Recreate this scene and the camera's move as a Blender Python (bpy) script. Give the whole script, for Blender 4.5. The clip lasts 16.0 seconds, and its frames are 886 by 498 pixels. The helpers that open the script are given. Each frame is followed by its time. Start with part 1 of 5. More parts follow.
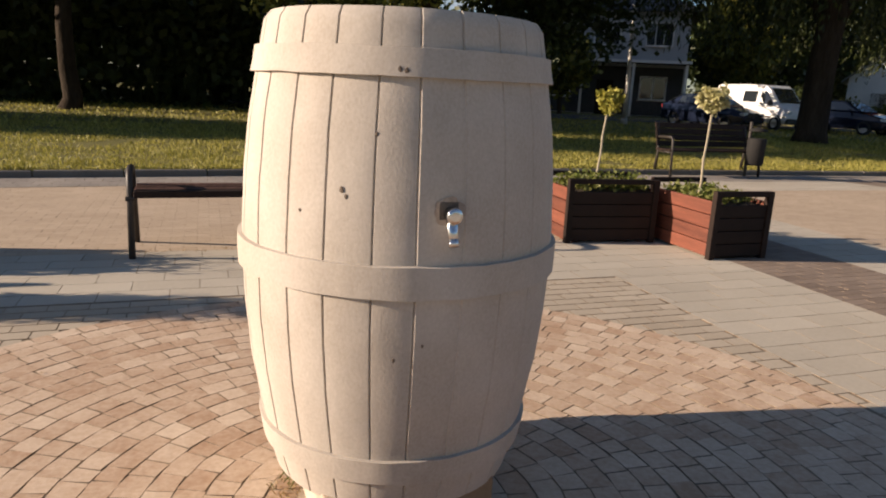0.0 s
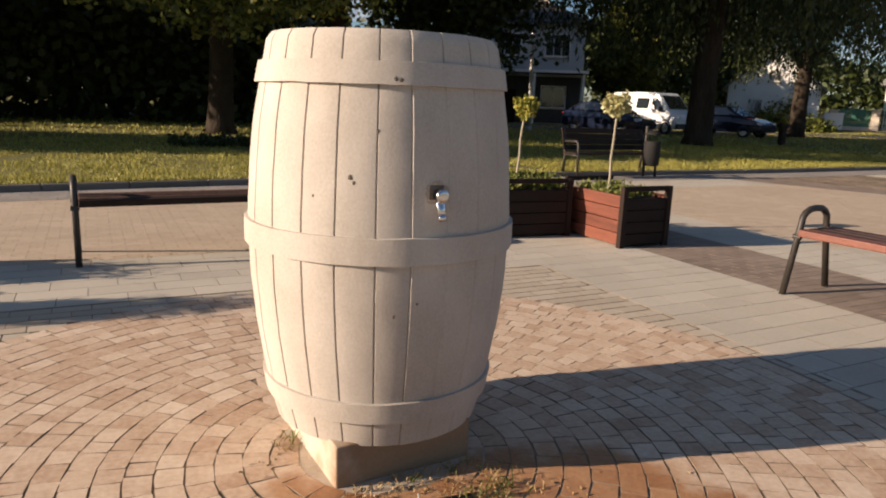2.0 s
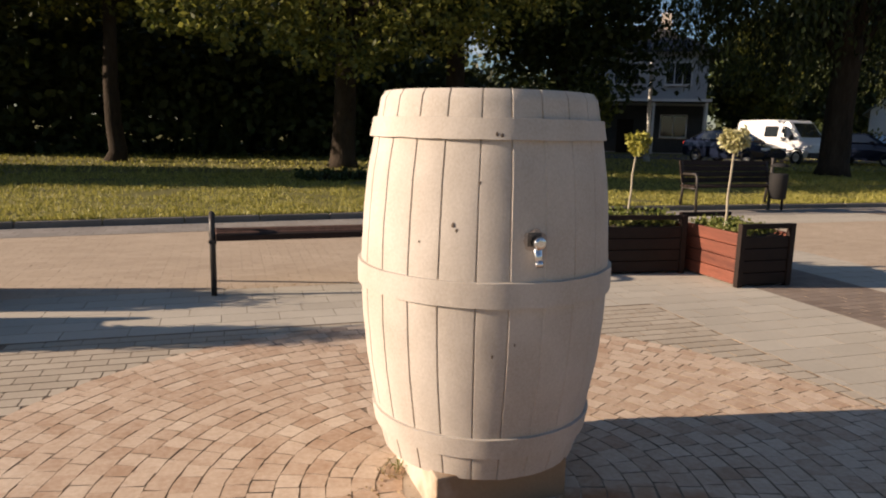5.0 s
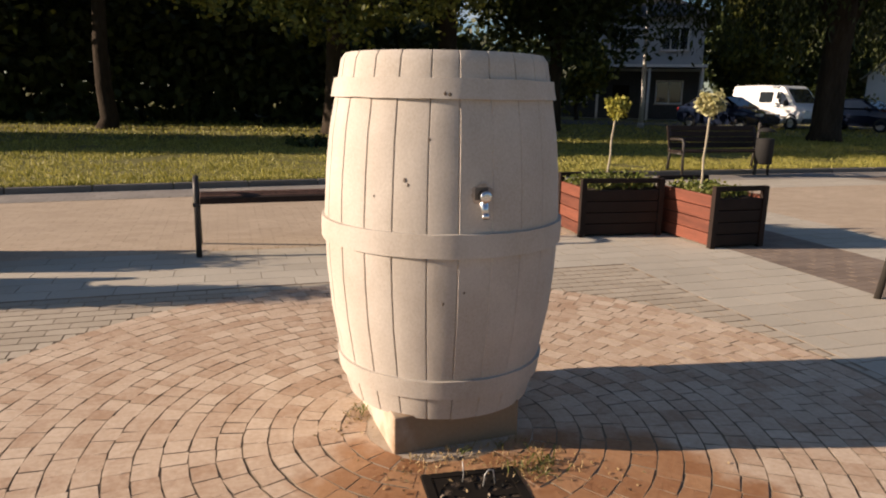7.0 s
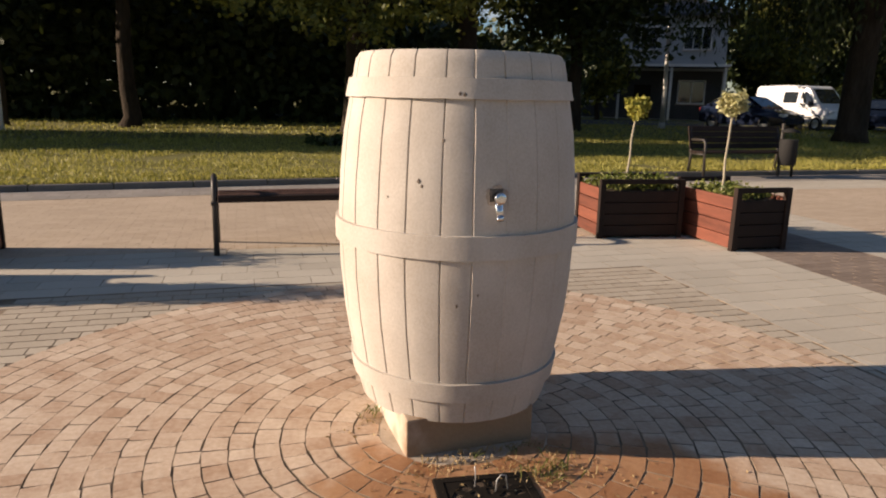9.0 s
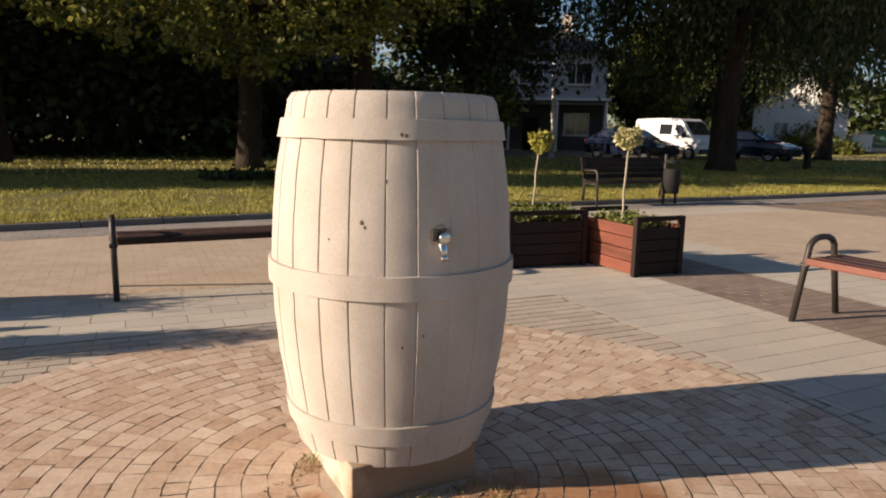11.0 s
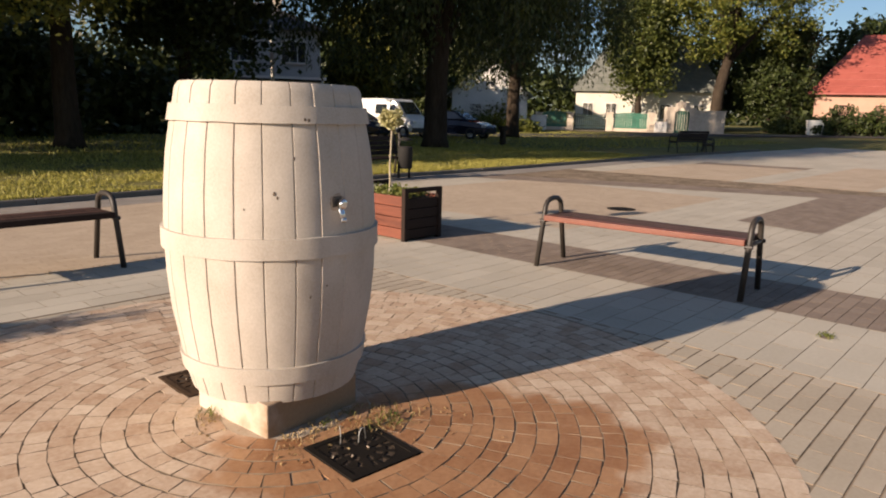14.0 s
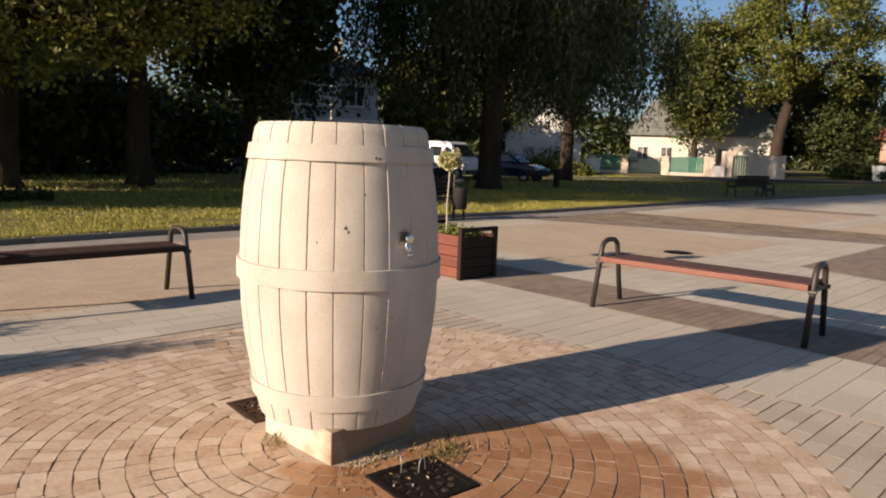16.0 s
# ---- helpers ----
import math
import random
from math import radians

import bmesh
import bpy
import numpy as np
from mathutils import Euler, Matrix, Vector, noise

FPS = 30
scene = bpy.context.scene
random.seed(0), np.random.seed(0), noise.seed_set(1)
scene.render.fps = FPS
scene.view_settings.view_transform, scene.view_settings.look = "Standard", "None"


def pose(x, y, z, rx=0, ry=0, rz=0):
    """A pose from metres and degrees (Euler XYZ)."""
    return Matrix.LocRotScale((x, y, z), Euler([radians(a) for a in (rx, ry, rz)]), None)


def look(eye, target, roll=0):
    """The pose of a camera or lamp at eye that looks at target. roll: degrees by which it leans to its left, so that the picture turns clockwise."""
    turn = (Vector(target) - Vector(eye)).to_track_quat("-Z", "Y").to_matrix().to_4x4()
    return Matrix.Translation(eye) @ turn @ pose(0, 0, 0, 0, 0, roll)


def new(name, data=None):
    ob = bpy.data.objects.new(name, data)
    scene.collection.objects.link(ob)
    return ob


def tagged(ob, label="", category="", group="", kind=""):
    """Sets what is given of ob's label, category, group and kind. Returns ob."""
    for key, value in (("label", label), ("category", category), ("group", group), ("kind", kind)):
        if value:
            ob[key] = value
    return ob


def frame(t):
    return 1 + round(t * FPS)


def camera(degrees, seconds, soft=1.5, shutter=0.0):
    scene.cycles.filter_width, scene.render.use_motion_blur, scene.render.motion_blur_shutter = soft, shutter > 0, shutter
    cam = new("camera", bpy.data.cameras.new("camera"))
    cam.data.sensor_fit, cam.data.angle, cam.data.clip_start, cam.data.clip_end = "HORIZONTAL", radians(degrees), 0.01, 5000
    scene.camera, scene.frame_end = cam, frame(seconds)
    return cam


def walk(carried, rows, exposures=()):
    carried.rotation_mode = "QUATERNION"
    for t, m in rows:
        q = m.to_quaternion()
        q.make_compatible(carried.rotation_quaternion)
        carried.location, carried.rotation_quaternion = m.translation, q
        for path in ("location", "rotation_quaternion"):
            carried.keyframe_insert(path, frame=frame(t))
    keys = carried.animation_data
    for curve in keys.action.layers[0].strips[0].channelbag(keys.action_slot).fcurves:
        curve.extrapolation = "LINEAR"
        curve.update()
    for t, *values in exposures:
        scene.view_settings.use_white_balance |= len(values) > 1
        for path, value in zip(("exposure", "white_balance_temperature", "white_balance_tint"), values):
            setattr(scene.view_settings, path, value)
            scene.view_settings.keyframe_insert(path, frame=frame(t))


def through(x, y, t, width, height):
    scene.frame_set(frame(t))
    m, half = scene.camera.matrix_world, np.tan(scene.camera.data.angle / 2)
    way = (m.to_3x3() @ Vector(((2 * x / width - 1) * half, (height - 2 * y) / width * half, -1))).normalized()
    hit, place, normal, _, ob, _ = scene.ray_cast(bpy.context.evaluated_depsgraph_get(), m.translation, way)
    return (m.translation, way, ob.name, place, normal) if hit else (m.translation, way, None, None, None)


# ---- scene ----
# ---- camera ----
cam = camera(65.5, 16.0, soft=2.0)
PATH = [
    (0, (0.105, -0.083, 1.309), (0.589, 1.803, 0.848), 2.8),
    (0.5, (-0.045, -0.306, 1.321), (0.608, 1.531, 0.873), 4.1),
    (1, (-0.219, -0.427, 1.305), (0.447, 1.405, 0.855), 1.6),
    (1.5, (-0.295, -0.493, 1.302), (0.451, 1.314, 0.879), 2.1),
    (2, (-0.231, -0.42, 1.287), (0.502, 1.392, 0.865), 2.2),
    (2.5, (-0.101, -0.318, 1.315), (0.538, 1.538, 0.931), 4.7),
    (3, (-0.032, -0.282, 1.312), (0.532, 1.587, 0.876), 3.6),
    (3.5, (-0.071, -0.31, 1.338), (0.371, 1.604, 0.964), 2.4),
    (3.7, (-0.095, -0.323, 1.351), (0.314, 1.604, 1.001), 1.3),
    (5.8, (-0.253, -0.632, 1.36), (0.184, 1.289, 1.015), 1.6),
    (6, (-0.22, -0.621, 1.356), (0.196, 1.305, 1.012), 2.8),
    (6.5, (-0.15, -0.677, 1.344), (0.251, 1.244, 0.959), 3.3),
    (7, (-0.106, -0.728, 1.339), (0.319, 1.177, 0.902), 1.1),
    (7.5, (-0.103, -0.755, 1.338), (0.283, 1.168, 0.946), 1.5),
    (8, (-0.097, -0.762, 1.346), (0.21, 1.175, 0.951), 1.6),
    (8.2, (-0.085, -0.74, 1.336), (0.271, 1.172, 0.871), 1.3),
    (10.3, (-0.083, -0.693, 1.354), (0.305, 1.23, 0.966), 1.1),
    (10.5, (-0.093, -0.698, 1.353), (0.376, 1.205, 0.953), 2.0),
    (11, (-0.236, -0.645, 1.368), (0.428, 1.209, 1.022), 1.1),
    (11.5, (-0.412, -0.595, 1.364), (0.466, 1.181, 1.091), -0.3),
    (12, (-0.542, -0.751, 1.368), (0.594, 0.853, 1.003), 0.6),
    (12.5, (-0.692, -0.822, 1.403), (0.616, 0.674, 1.174), 4.1),
    (13, (-0.932, -0.856, 1.406), (0.371, 0.647, 1.197), 1.1),
    (13.5, (-1.082, -0.865, 1.388), (0.316, 0.529, 1.069), 1.9),
    (14, (-1.096, -0.835, 1.383), (0.253, 0.59, 0.996), 1.6),
    (14.5, (-1.139, -0.887, 1.377), (0.173, 0.571, 0.988), 0.8),
    (15, (-1.133, -0.886, 1.38), (0.214, 0.555, 1.05), 1.7),
    (15.5, (-1.159, -0.909, 1.381), (0.182, 0.542, 1.072), 1.7),
    (16, (-1.199, -0.875, 1.371), (0.049, 0.664, 1.098), 2.0),
]
walk(cam, [(t, look(eye, target, roll)) for t, eye, target, roll in PATH])

# ---- world, sun, exposure ----
SUN_AZ, SUN_EL = radians(173.5), radians(17.5)      # where the sun stands
sun_way = Vector((math.cos(SUN_AZ) * math.cos(SUN_EL), math.sin(SUN_AZ) * math.cos(SUN_EL), math.sin(SUN_EL)))
world = bpy.data.worlds.new("sky")
scene.world = world
world.use_nodes = True
wn, wl = world.node_tree.nodes, world.node_tree.links
sky = wn.new("ShaderNodeTexSky")
sky.sky_type, sky.sun_disc = "NISHITA", False
sky.sun_elevation, sky.sun_rotation = SUN_EL, math.pi / 2 - SUN_AZ
sky.air_density, sky.dust_density, sky.ozone_density = 1.0, 0.45, 2.6
# thin fair-weather clouds over the blue
wtc, wnoise, wramp, wmix = wn.new("ShaderNodeTexCoord"), wn.new("ShaderNodeTexNoise"), wn.new("ShaderNodeValToRGB"), wn.new("ShaderNodeMix")
wmap = wn.new("ShaderNodeMapping")
wmap.inputs["Scale"].default_value = (3.0, 3.0, 11.0)
wl.new(wtc.outputs["Generated"], wmap.inputs[0]); wl.new(wmap.outputs[0], wnoise.inputs["Vector"])
wnoise.inputs["Scale"].default_value, wnoise.inputs["Detail"].default_value = 1.6, 6
wramp.color_ramp.elements[0].position, wramp.color_ramp.elements[1].position = 0.56, 0.78
wl.new(wnoise.outputs[0], wramp.inputs[0])
wmix.data_type = "RGBA"
wl.new(wramp.outputs[0], wmix.inputs[0]); wl.new(sky.outputs[0], wmix.inputs[6]); wmix.inputs[7].default_value = (7.5, 7.2, 7.0, 1)
wtint = wn.new("ShaderNodeMix")
wtint.data_type, wtint.blend_type = "RGBA", "MULTIPLY"
wtint.inputs[0].default_value, wtint.inputs[7].default_value = 1.0, (0.95, 0.97, 1.06, 1)
wl.new(wmix.outputs[2], wtint.inputs[6])
wl.new(wtint.outputs[2], wn["Background"].inputs[0])
wn["Background"].inputs[1].default_value = 0.05
lamp = bpy.data.lights.new("sun", "SUN")
lamp.energy, lamp.angle, lamp.color = 4.9, radians(0.55), (1.0, 0.79, 0.62)
sun_ob = new("sun", lamp)
sun_ob.matrix_world = look(sun_way * 50, (0, 0, 0))
scene.view_settings.exposure = 0.94

# ---- materials ----
def mat(name, dark, light, grain=30.0, patch=2.0, rough=0.8, bump=0.3, depth=0.004, metal=0.0, each=0.0, island=0.0, spec=0.5, stretch=(1, 1, 1), sheen=0.0):
    """Two-tone procedural surface: patches, fine grain, relief; each / island: spread of tone from piece to piece."""
    m = bpy.data.materials.new(name)
    m.use_nodes = True
    n, l = m.node_tree.nodes, m.node_tree.links
    b = n["Principled BSDF"]
    geo, tc = n.new("ShaderNodeNewGeometry"), n.new("ShaderNodeTexCoord")
    mp = n.new("ShaderNodeMapping")
    mp.inputs["Scale"].default_value = stretch
    l.new(geo.outputs["Position"], mp.inputs["Vector"])
    big, fine = n.new("ShaderNodeTexNoise"), n.new("ShaderNodeTexNoise")
    for t, s in ((big, patch), (fine, grain)):
        l.new(mp.outputs[0], t.inputs["Vector"])
        t.inputs["Scale"].default_value, t.inputs["Detail"].default_value, t.inputs["Roughness"].default_value = s, 5, 0.62
    add = n.new("ShaderNodeMath"); add.operation = "MULTIPLY_ADD"
    l.new(fine.outputs[0], add.inputs[0]); add.inputs[1].default_value = 0.55
    half = n.new("ShaderNodeMath"); half.operation = "MULTIPLY_ADD"
    l.new(big.outputs[0], half.inputs[0]); half.inputs[1].default_value, half.inputs[2].default_value = 0.75, -0.15
    l.new(half.outputs[0], add.inputs[2])
    last = add
    if each or island:
        rnd = n.new("ShaderNodeObjectInfo").outputs["Random"] if each else geo.outputs["Random Per Island"]
        more = n.new("ShaderNodeMath"); more.operation = "MULTIPLY_ADD"
        l.new(rnd, more.inputs[0]); more.inputs[1].default_value = each or island
        sub = n.new("ShaderNodeMath"); sub.operation = "ADD"
        l.new(add.outputs[0], sub.inputs[0]); sub.inputs[1].default_value = -0.5 * (each or island)
        l.new(sub.outputs[0], more.inputs[2])
        last = more
    ramp = n.new("ShaderNodeValToRGB")
    ramp.color_ramp.elements[0].position, ramp.color_ramp.elements[1].position = 0.22, 0.82
    ramp.color_ramp.elements[0].color, ramp.color_ramp.elements[1].color = (*dark, 1), (*light, 1)
    l.new(last.outputs[0], ramp.inputs[0])
    l.new(ramp.outputs[0], b.inputs["Base Color"])
    b.inputs["Roughness"].default_value, b.inputs["Metallic"].default_value = rough, metal
    b.inputs["Specular IOR Level"].default_value = spec
    if bump:
        bp = n.new("ShaderNodeBump")
        bp.inputs["Strength"].default_value, bp.inputs["Distance"].default_value = bump, depth
        l.new(fine.outputs[0], bp.inputs["Height"])
        l.new(bp.outputs[0], b.inputs["Normal"])
    return m


def plain(name, c, rough=0.5, metal=0.0, spec=0.5):
    return mat(name, tuple(v * 0.82 for v in c), tuple(min(1, v * 1.12) for v in c), 60, 3, rough, 0.05, 0.001, metal, spec=spec)


def leaf_mat(name, dark, light, through=0.35):
    """Leaves: tone from leaf to leaf, some light comes through."""
    m = bpy.data.materials.new(name)
    m.use_nodes = True
    n, l = m.node_tree.nodes, m.node_tree.links
    b, out = n["Principled BSDF"], n["Material Output"]
    geo = n.new("ShaderNodeNewGeometry")
    ramp = n.new("ShaderNodeValToRGB")
    ramp.color_ramp.elements[0].color, ramp.color_ramp.elements[1].color = (*dark, 1), (*light, 1)
    l.new(geo.outputs["Random Per Island"], ramp.inputs[0])
    l.new(ramp.outputs[0], b.inputs["Base Color"])
    b.inputs["Roughness"].default_value, b.inputs["Specular IOR Level"].default_value = 0.55, 0.35
    tr, mix = n.new("ShaderNodeBsdfTranslucent"), n.new("ShaderNodeMixShader")
    l.new(ramp.outputs[0], tr.inputs[0])
    mix.inputs[0].default_value = through
    l.new(b.outputs[0], mix.inputs[1]); l.new(tr.outputs[0], mix.inputs[2]); l.new(mix.outputs[0], out.inputs[0])
    return m


def glass_mat(name, c=(0.02, 0.025, 0.03)):
    m = bpy.data.materials.new(name)
    m.use_nodes = True
    b = m.node_tree.nodes["Principled BSDF"]
    b.inputs["Base Color"].default_value, b.inputs["Roughness"].default_value = (*c, 1), 0.04
    b.inputs["Specular IOR Level"].default_value = 0.8
    return m


def stain_and_shade(m, spots, tint=(0.68, 0.48, 0.33)):
    """A ragged patch, darker, redder, glossier: water stain, on the plinth shade as well."""
    n, l = m.node_tree.nodes, m.node_tree.links
    b = n["Principled BSDF"]
    src = b.inputs["Base Color"].links[0].from_socket
    geo = n.new("ShaderNodeNewGeometry")
    noise_t = n.new("ShaderNodeTexNoise"); noise_t.inputs["Scale"].default_value, noise_t.inputs["Detail"].default_value = 4.5, 4
    l.new(geo.outputs["Position"], noise_t.inputs["Vector"])
    total = None
    for x, y, r in spots:
        d = n.new("ShaderNodeVectorMath"); d.operation = "DISTANCE"
        l.new(geo.outputs["Position"], d.inputs[0]); d.inputs[1].default_value = (x, y, 0)
        k = n.new("ShaderNodeMath"); k.operation = "MULTIPLY_ADD"
        l.new(d.outputs["Value"], k.inputs[0]); k.inputs[1].default_value, k.inputs[2].default_value = -1, r
        if total:
            mx = n.new("ShaderNodeMath"); mx.operation = "MAXIMUM"
            l.new(total.outputs[0], mx.inputs[0]); l.new(k.outputs[0], mx.inputs[1]); total = mx
        else:
            total = k
    w = n.new("ShaderNodeMath"); w.operation = "MULTIPLY_ADD"
    l.new(noise_t.outputs[0], w.inputs[0]); w.inputs[1].default_value = 0.45
    off = n.new("ShaderNodeMath"); off.operation = "ADD"; off.inputs[1].default_value = -0.22
    l.new(total.outputs[0], off.inputs[0]); l.new(off.outputs[0], w.inputs[2])
    rng = n.new("ShaderNodeMapRange"); rng.inputs[1].default_value, rng.inputs[2].default_value = -0.02, 0.10
    l.new(w.outputs[0], rng.inputs[0])
    mul = n.new("ShaderNodeMix"); mul.data_type, mul.blend_type = "RGBA", "MULTIPLY"
    l.new(rng.outputs[0], mul.inputs[0]); l.new(src, mul.inputs[6]); mul.inputs[7].default_value = (*tint, 1)
    l.new(mul.outputs[2], b.inputs["Base Color"])
    rr = n.new("ShaderNodeMapRange"); rr.inputs[3].default_value, rr.inputs[4].default_value = b.inputs["Roughness"].default_value, 0.5
    l.new(rng.outputs[0], rr.inputs[0]); l.new(rr.outputs[0], b.inputs["Roughness"])
    return m


M_STONE = mat("cast sandstone", (0.36, 0.315, 0.26), (0.565, 0.52, 0.46), 130, 3.5, 0.9, 0.26, 0.003, spec=0.15, stretch=(1, 1, 0.75))
M_CHIP = plain("chipped stone", (0.13, 0.10, 0.075), 0.95)
# Plinth front spots: water stain plus the barrel's shade put into the colour.
M_PLINTH = stain_and_shade(mat("plinth concrete", (0.44, 0.37, 0.29), (0.63, 0.55, 0.45), 70, 4, 0.9, 0.4, 0.004, spec=0.2), [(0.60, 1.66, 0.42), (0.36, 1.61, 0.20), (0.75, 1.70, 0.25)], (0.50, 0.40, 0.31))
M_PLINTH_DRY = mat("mortar", (0.33, 0.27, 0.20), (0.52, 0.44, 0.35), 50, 6, 0.95, 0.6, 0.004, spec=0.15)
WET = [(0.95, 1.10, 0.62), (0.35, 1.35, 0.46), (1.25, 0.85, 0.42), (0.75, 0.75, 0.55), (0.2, 0.85, 0.3)]
M_BRICK = stain_and_shade(mat("clay paver", (0.41, 0.275, 0.18), (0.655, 0.535, 0.405), 40, 5, 0.88, 0.6, 0.004, each=0.34, spec=0.25), WET)
M_BRICK_REST = stain_and_shade(mat("clay paver rest", (0.41, 0.275, 0.18), (0.655, 0.535, 0.405), 40, 5, 0.88, 0.6, 0.004, island=0.34, spec=0.25), WET)
M_RIB = mat("sand paver", (0.36, 0.305, 0.23), (0.495, 0.43, 0.335), 45, 1.2, 0.88, 0.4, 0.003, each=0.3, spec=0.25)
M_SLAB = mat("pale slab", (0.40, 0.36, 0.288), (0.55, 0.503, 0.41), 40, 0.9, 0.85, 0.35, 0.003, each=0.22, spec=0.25)
M_SLAB_REST = mat("pale slab rest", (0.40, 0.36, 0.288), (0.55, 0.503, 0.41), 40, 0.9, 0.85, 0.35, 0.003, island=0.22, spec=0.25)
M_TAN = mat("tan paving", (0.40, 0.315, 0.225), (0.535, 0.435, 0.325), 35, 0.7, 0.88, 0.4, 0.003, island=0.22, spec=0.25)
M_DARK = mat("graphite paver", (0.175, 0.135, 0.105), (0.295, 0.235, 0.185), 45, 1.2, 0.85, 0.4, 0.003, each=0.3, spec=0.25)
M_DARK_REST = mat("graphite paver rest", (0.175, 0.135, 0.105), (0.295, 0.235, 0.185), 45, 1.2, 0.85, 0.4, 0.003, island=0.3, spec=0.25)
# Joint sand; on paver sides the same dark tone stands for shade.
M_JOINT = mat("joint sand and side shade", (0.05, 0.038, 0.027), (0.44, 0.345, 0.245), 9, 1.7, 0.95, 0.5, 0.004, spec=0.1)
M_STRIP = mat("grey strip", (0.22, 0.20, 0.18), (0.34, 0.31, 0.27), 40, 1.5, 0.88, 0.4, 0.003, island=0.25, spec=0.25)
M_KERB = mat("kerb concrete", (0.11, 0.10, 0.085), (0.21, 0.19, 0.165), 40, 2, 0.9, 0.4, 0.003, each=0.2, spec=0.2)
M_SOIL = mat("turf soil", (0.10, 0.10, 0.035), (0.25, 0.225, 0.09), 9, 0.35, 0.95, 0.8, 0.03, spec=0.1)
M_ASPHALT = mat("asphalt", (0.045, 0.043, 0.04), (0.085, 0.08, 0.075), 60, 1, 0.9, 0.4, 0.004, spec=0.3)
M_IRON = mat("cast iron", (0.007, 0.006, 0.005), (0.020, 0.016, 0.012), 70, 6, 0.75, 0.5, 0.002, metal=0.0, spec=0.12)
M_RUST = mat("rusty iron", (0.022, 0.014, 0.009), (0.11, 0.07, 0.042), 60, 9, 0.9, 0.7, 0.003, spec=0.15)
M_TUBE = mat("bench tube paint", (0.016, 0.014, 0.012), (0.045, 0.036, 0.028), 60, 8, 0.5, 0.15, 0.001, spec=0.45)
M_CHROME = mat("chrome", (0.55, 0.55, 0.55), (0.75, 0.74, 0.72), 80, 8, 0.16, 0.05, 0.001, metal=1.0)
M_WOOD = mat("worn red-brown plank", (0.065, 0.019, 0.011), (0.24, 0.075, 0.042), 40, 4, 0.5, 0.4, 0.002, each=0.25, stretch=(1.5, 0.5, 5))
M_SEAT = mat("weathered seat plank", (0.018, 0.008, 0.006), (0.15, 0.085, 0.066), 22, 6, 0.55, 0.5, 0.002, each=0.25, spec=0.25, stretch=(5, 0.6, 5))
# Dark stain; on planter ends and a bench front it also carries shade.
M_FRAME = mat("dark stain and shaded faces", (0.011, 0.007, 0.0055), (0.032, 0.019, 0.014), 50, 5, 0.7, 0.3, 0.002, each=0.2, spec=0.2)
M_SOILPOT = mat("potting soil", (0.03, 0.02, 0.012), (0.09, 0.06, 0.035), 50, 6, 0.95, 1.0, 0.02)
M_GRASS = leaf_mat("grass blade", (0.18, 0.18, 0.028), (0.48, 0.43, 0.11), 0.35)
M_WEED = leaf_mat("weed", (0.07, 0.10, 0.015), (0.20, 0.20, 0.05), 0.3)
M_DRY = leaf_mat("dry grass", (0.20, 0.13, 0.05), (0.42, 0.31, 0.15), 0.2)
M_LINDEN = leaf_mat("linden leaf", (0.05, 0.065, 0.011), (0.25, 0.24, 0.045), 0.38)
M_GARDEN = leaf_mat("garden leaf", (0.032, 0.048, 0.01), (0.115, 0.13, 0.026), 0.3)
# Park and willow leaves darkened: shade put into the colour.
M_DEEP = leaf_mat("shaded leaf", (0.021, 0.033, 0.008), (0.058, 0.074, 0.017), 0.15)
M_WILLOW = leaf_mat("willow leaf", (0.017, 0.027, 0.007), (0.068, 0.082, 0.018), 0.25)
M_ASH = leaf_mat("ash leaf", (0.05, 0.075, 0.012), (0.19, 0.19, 0.035), 0.3)
M_BALL = leaf_mat("clipped leaf", (0.16, 0.17, 0.02), (0.40, 0.36, 0.07), 0.3)
M_BALLPALE = leaf_mat("variegated leaf", (0.30, 0.28, 0.10), (0.62, 0.58, 0.33), 0.3)
M_BARK = mat("bark", (0.018, 0.013, 0.009), (0.075, 0.058, 0.042), 14, 2, 0.95, 1.0, 0.04, stretch=(1, 1, 0.25), spec=0.1)
M_STEM = mat("young stem", (0.22, 0.19, 0.13), (0.42, 0.37, 0.27), 60, 9, 0.8, 0.4, 0.002)
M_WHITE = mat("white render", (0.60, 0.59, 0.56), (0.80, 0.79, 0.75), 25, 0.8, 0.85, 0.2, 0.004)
# White render toned down: the shade of the trees is put into the colour.
M_SHADEWALL = mat("shaded white render", (0.36, 0.37, 0.37), (0.52, 0.53, 0.53), 25, 0.8, 0.85, 0.2, 0.004)
M_CREAM = mat("cream render", (0.52, 0.49, 0.40), (0.70, 0.67, 0.57), 25, 0.8, 0.85, 0.2, 0.004)
M_PINK = mat("salmon render", (0.40, 0.235, 0.165), (0.53, 0.34, 0.25), 25, 0.8, 0.85, 0.2, 0.004)
M_REDROOF = mat("red tile", (0.24, 0.055, 0.04), (0.38, 0.105, 0.08), 8, 1, 0.6, 0.5, 0.02, each=0.12)
M_GREYROOF = mat("grey-green roofing", (0.10, 0.11, 0.095), (0.22, 0.225, 0.19), 8, 1, 0.8, 0.4, 0.02, each=0.12)
M_DARKROOF = mat("dark roofing", (0.03, 0.03, 0.032), (0.08, 0.075, 0.075), 8, 1, 0.75, 0.4, 0.02)
M_GREEN = mat("green fence paint", (0.02, 0.10, 0.065), (0.05, 0.19, 0.13), 30, 2, 0.6, 0.2, 0.002, each=0.15)
M_GATE = mat("dark green gate paint", (0.008, 0.02, 0.016), (0.02, 0.045, 0.036), 30, 2, 0.6, 0.2, 0.002, each=0.15)
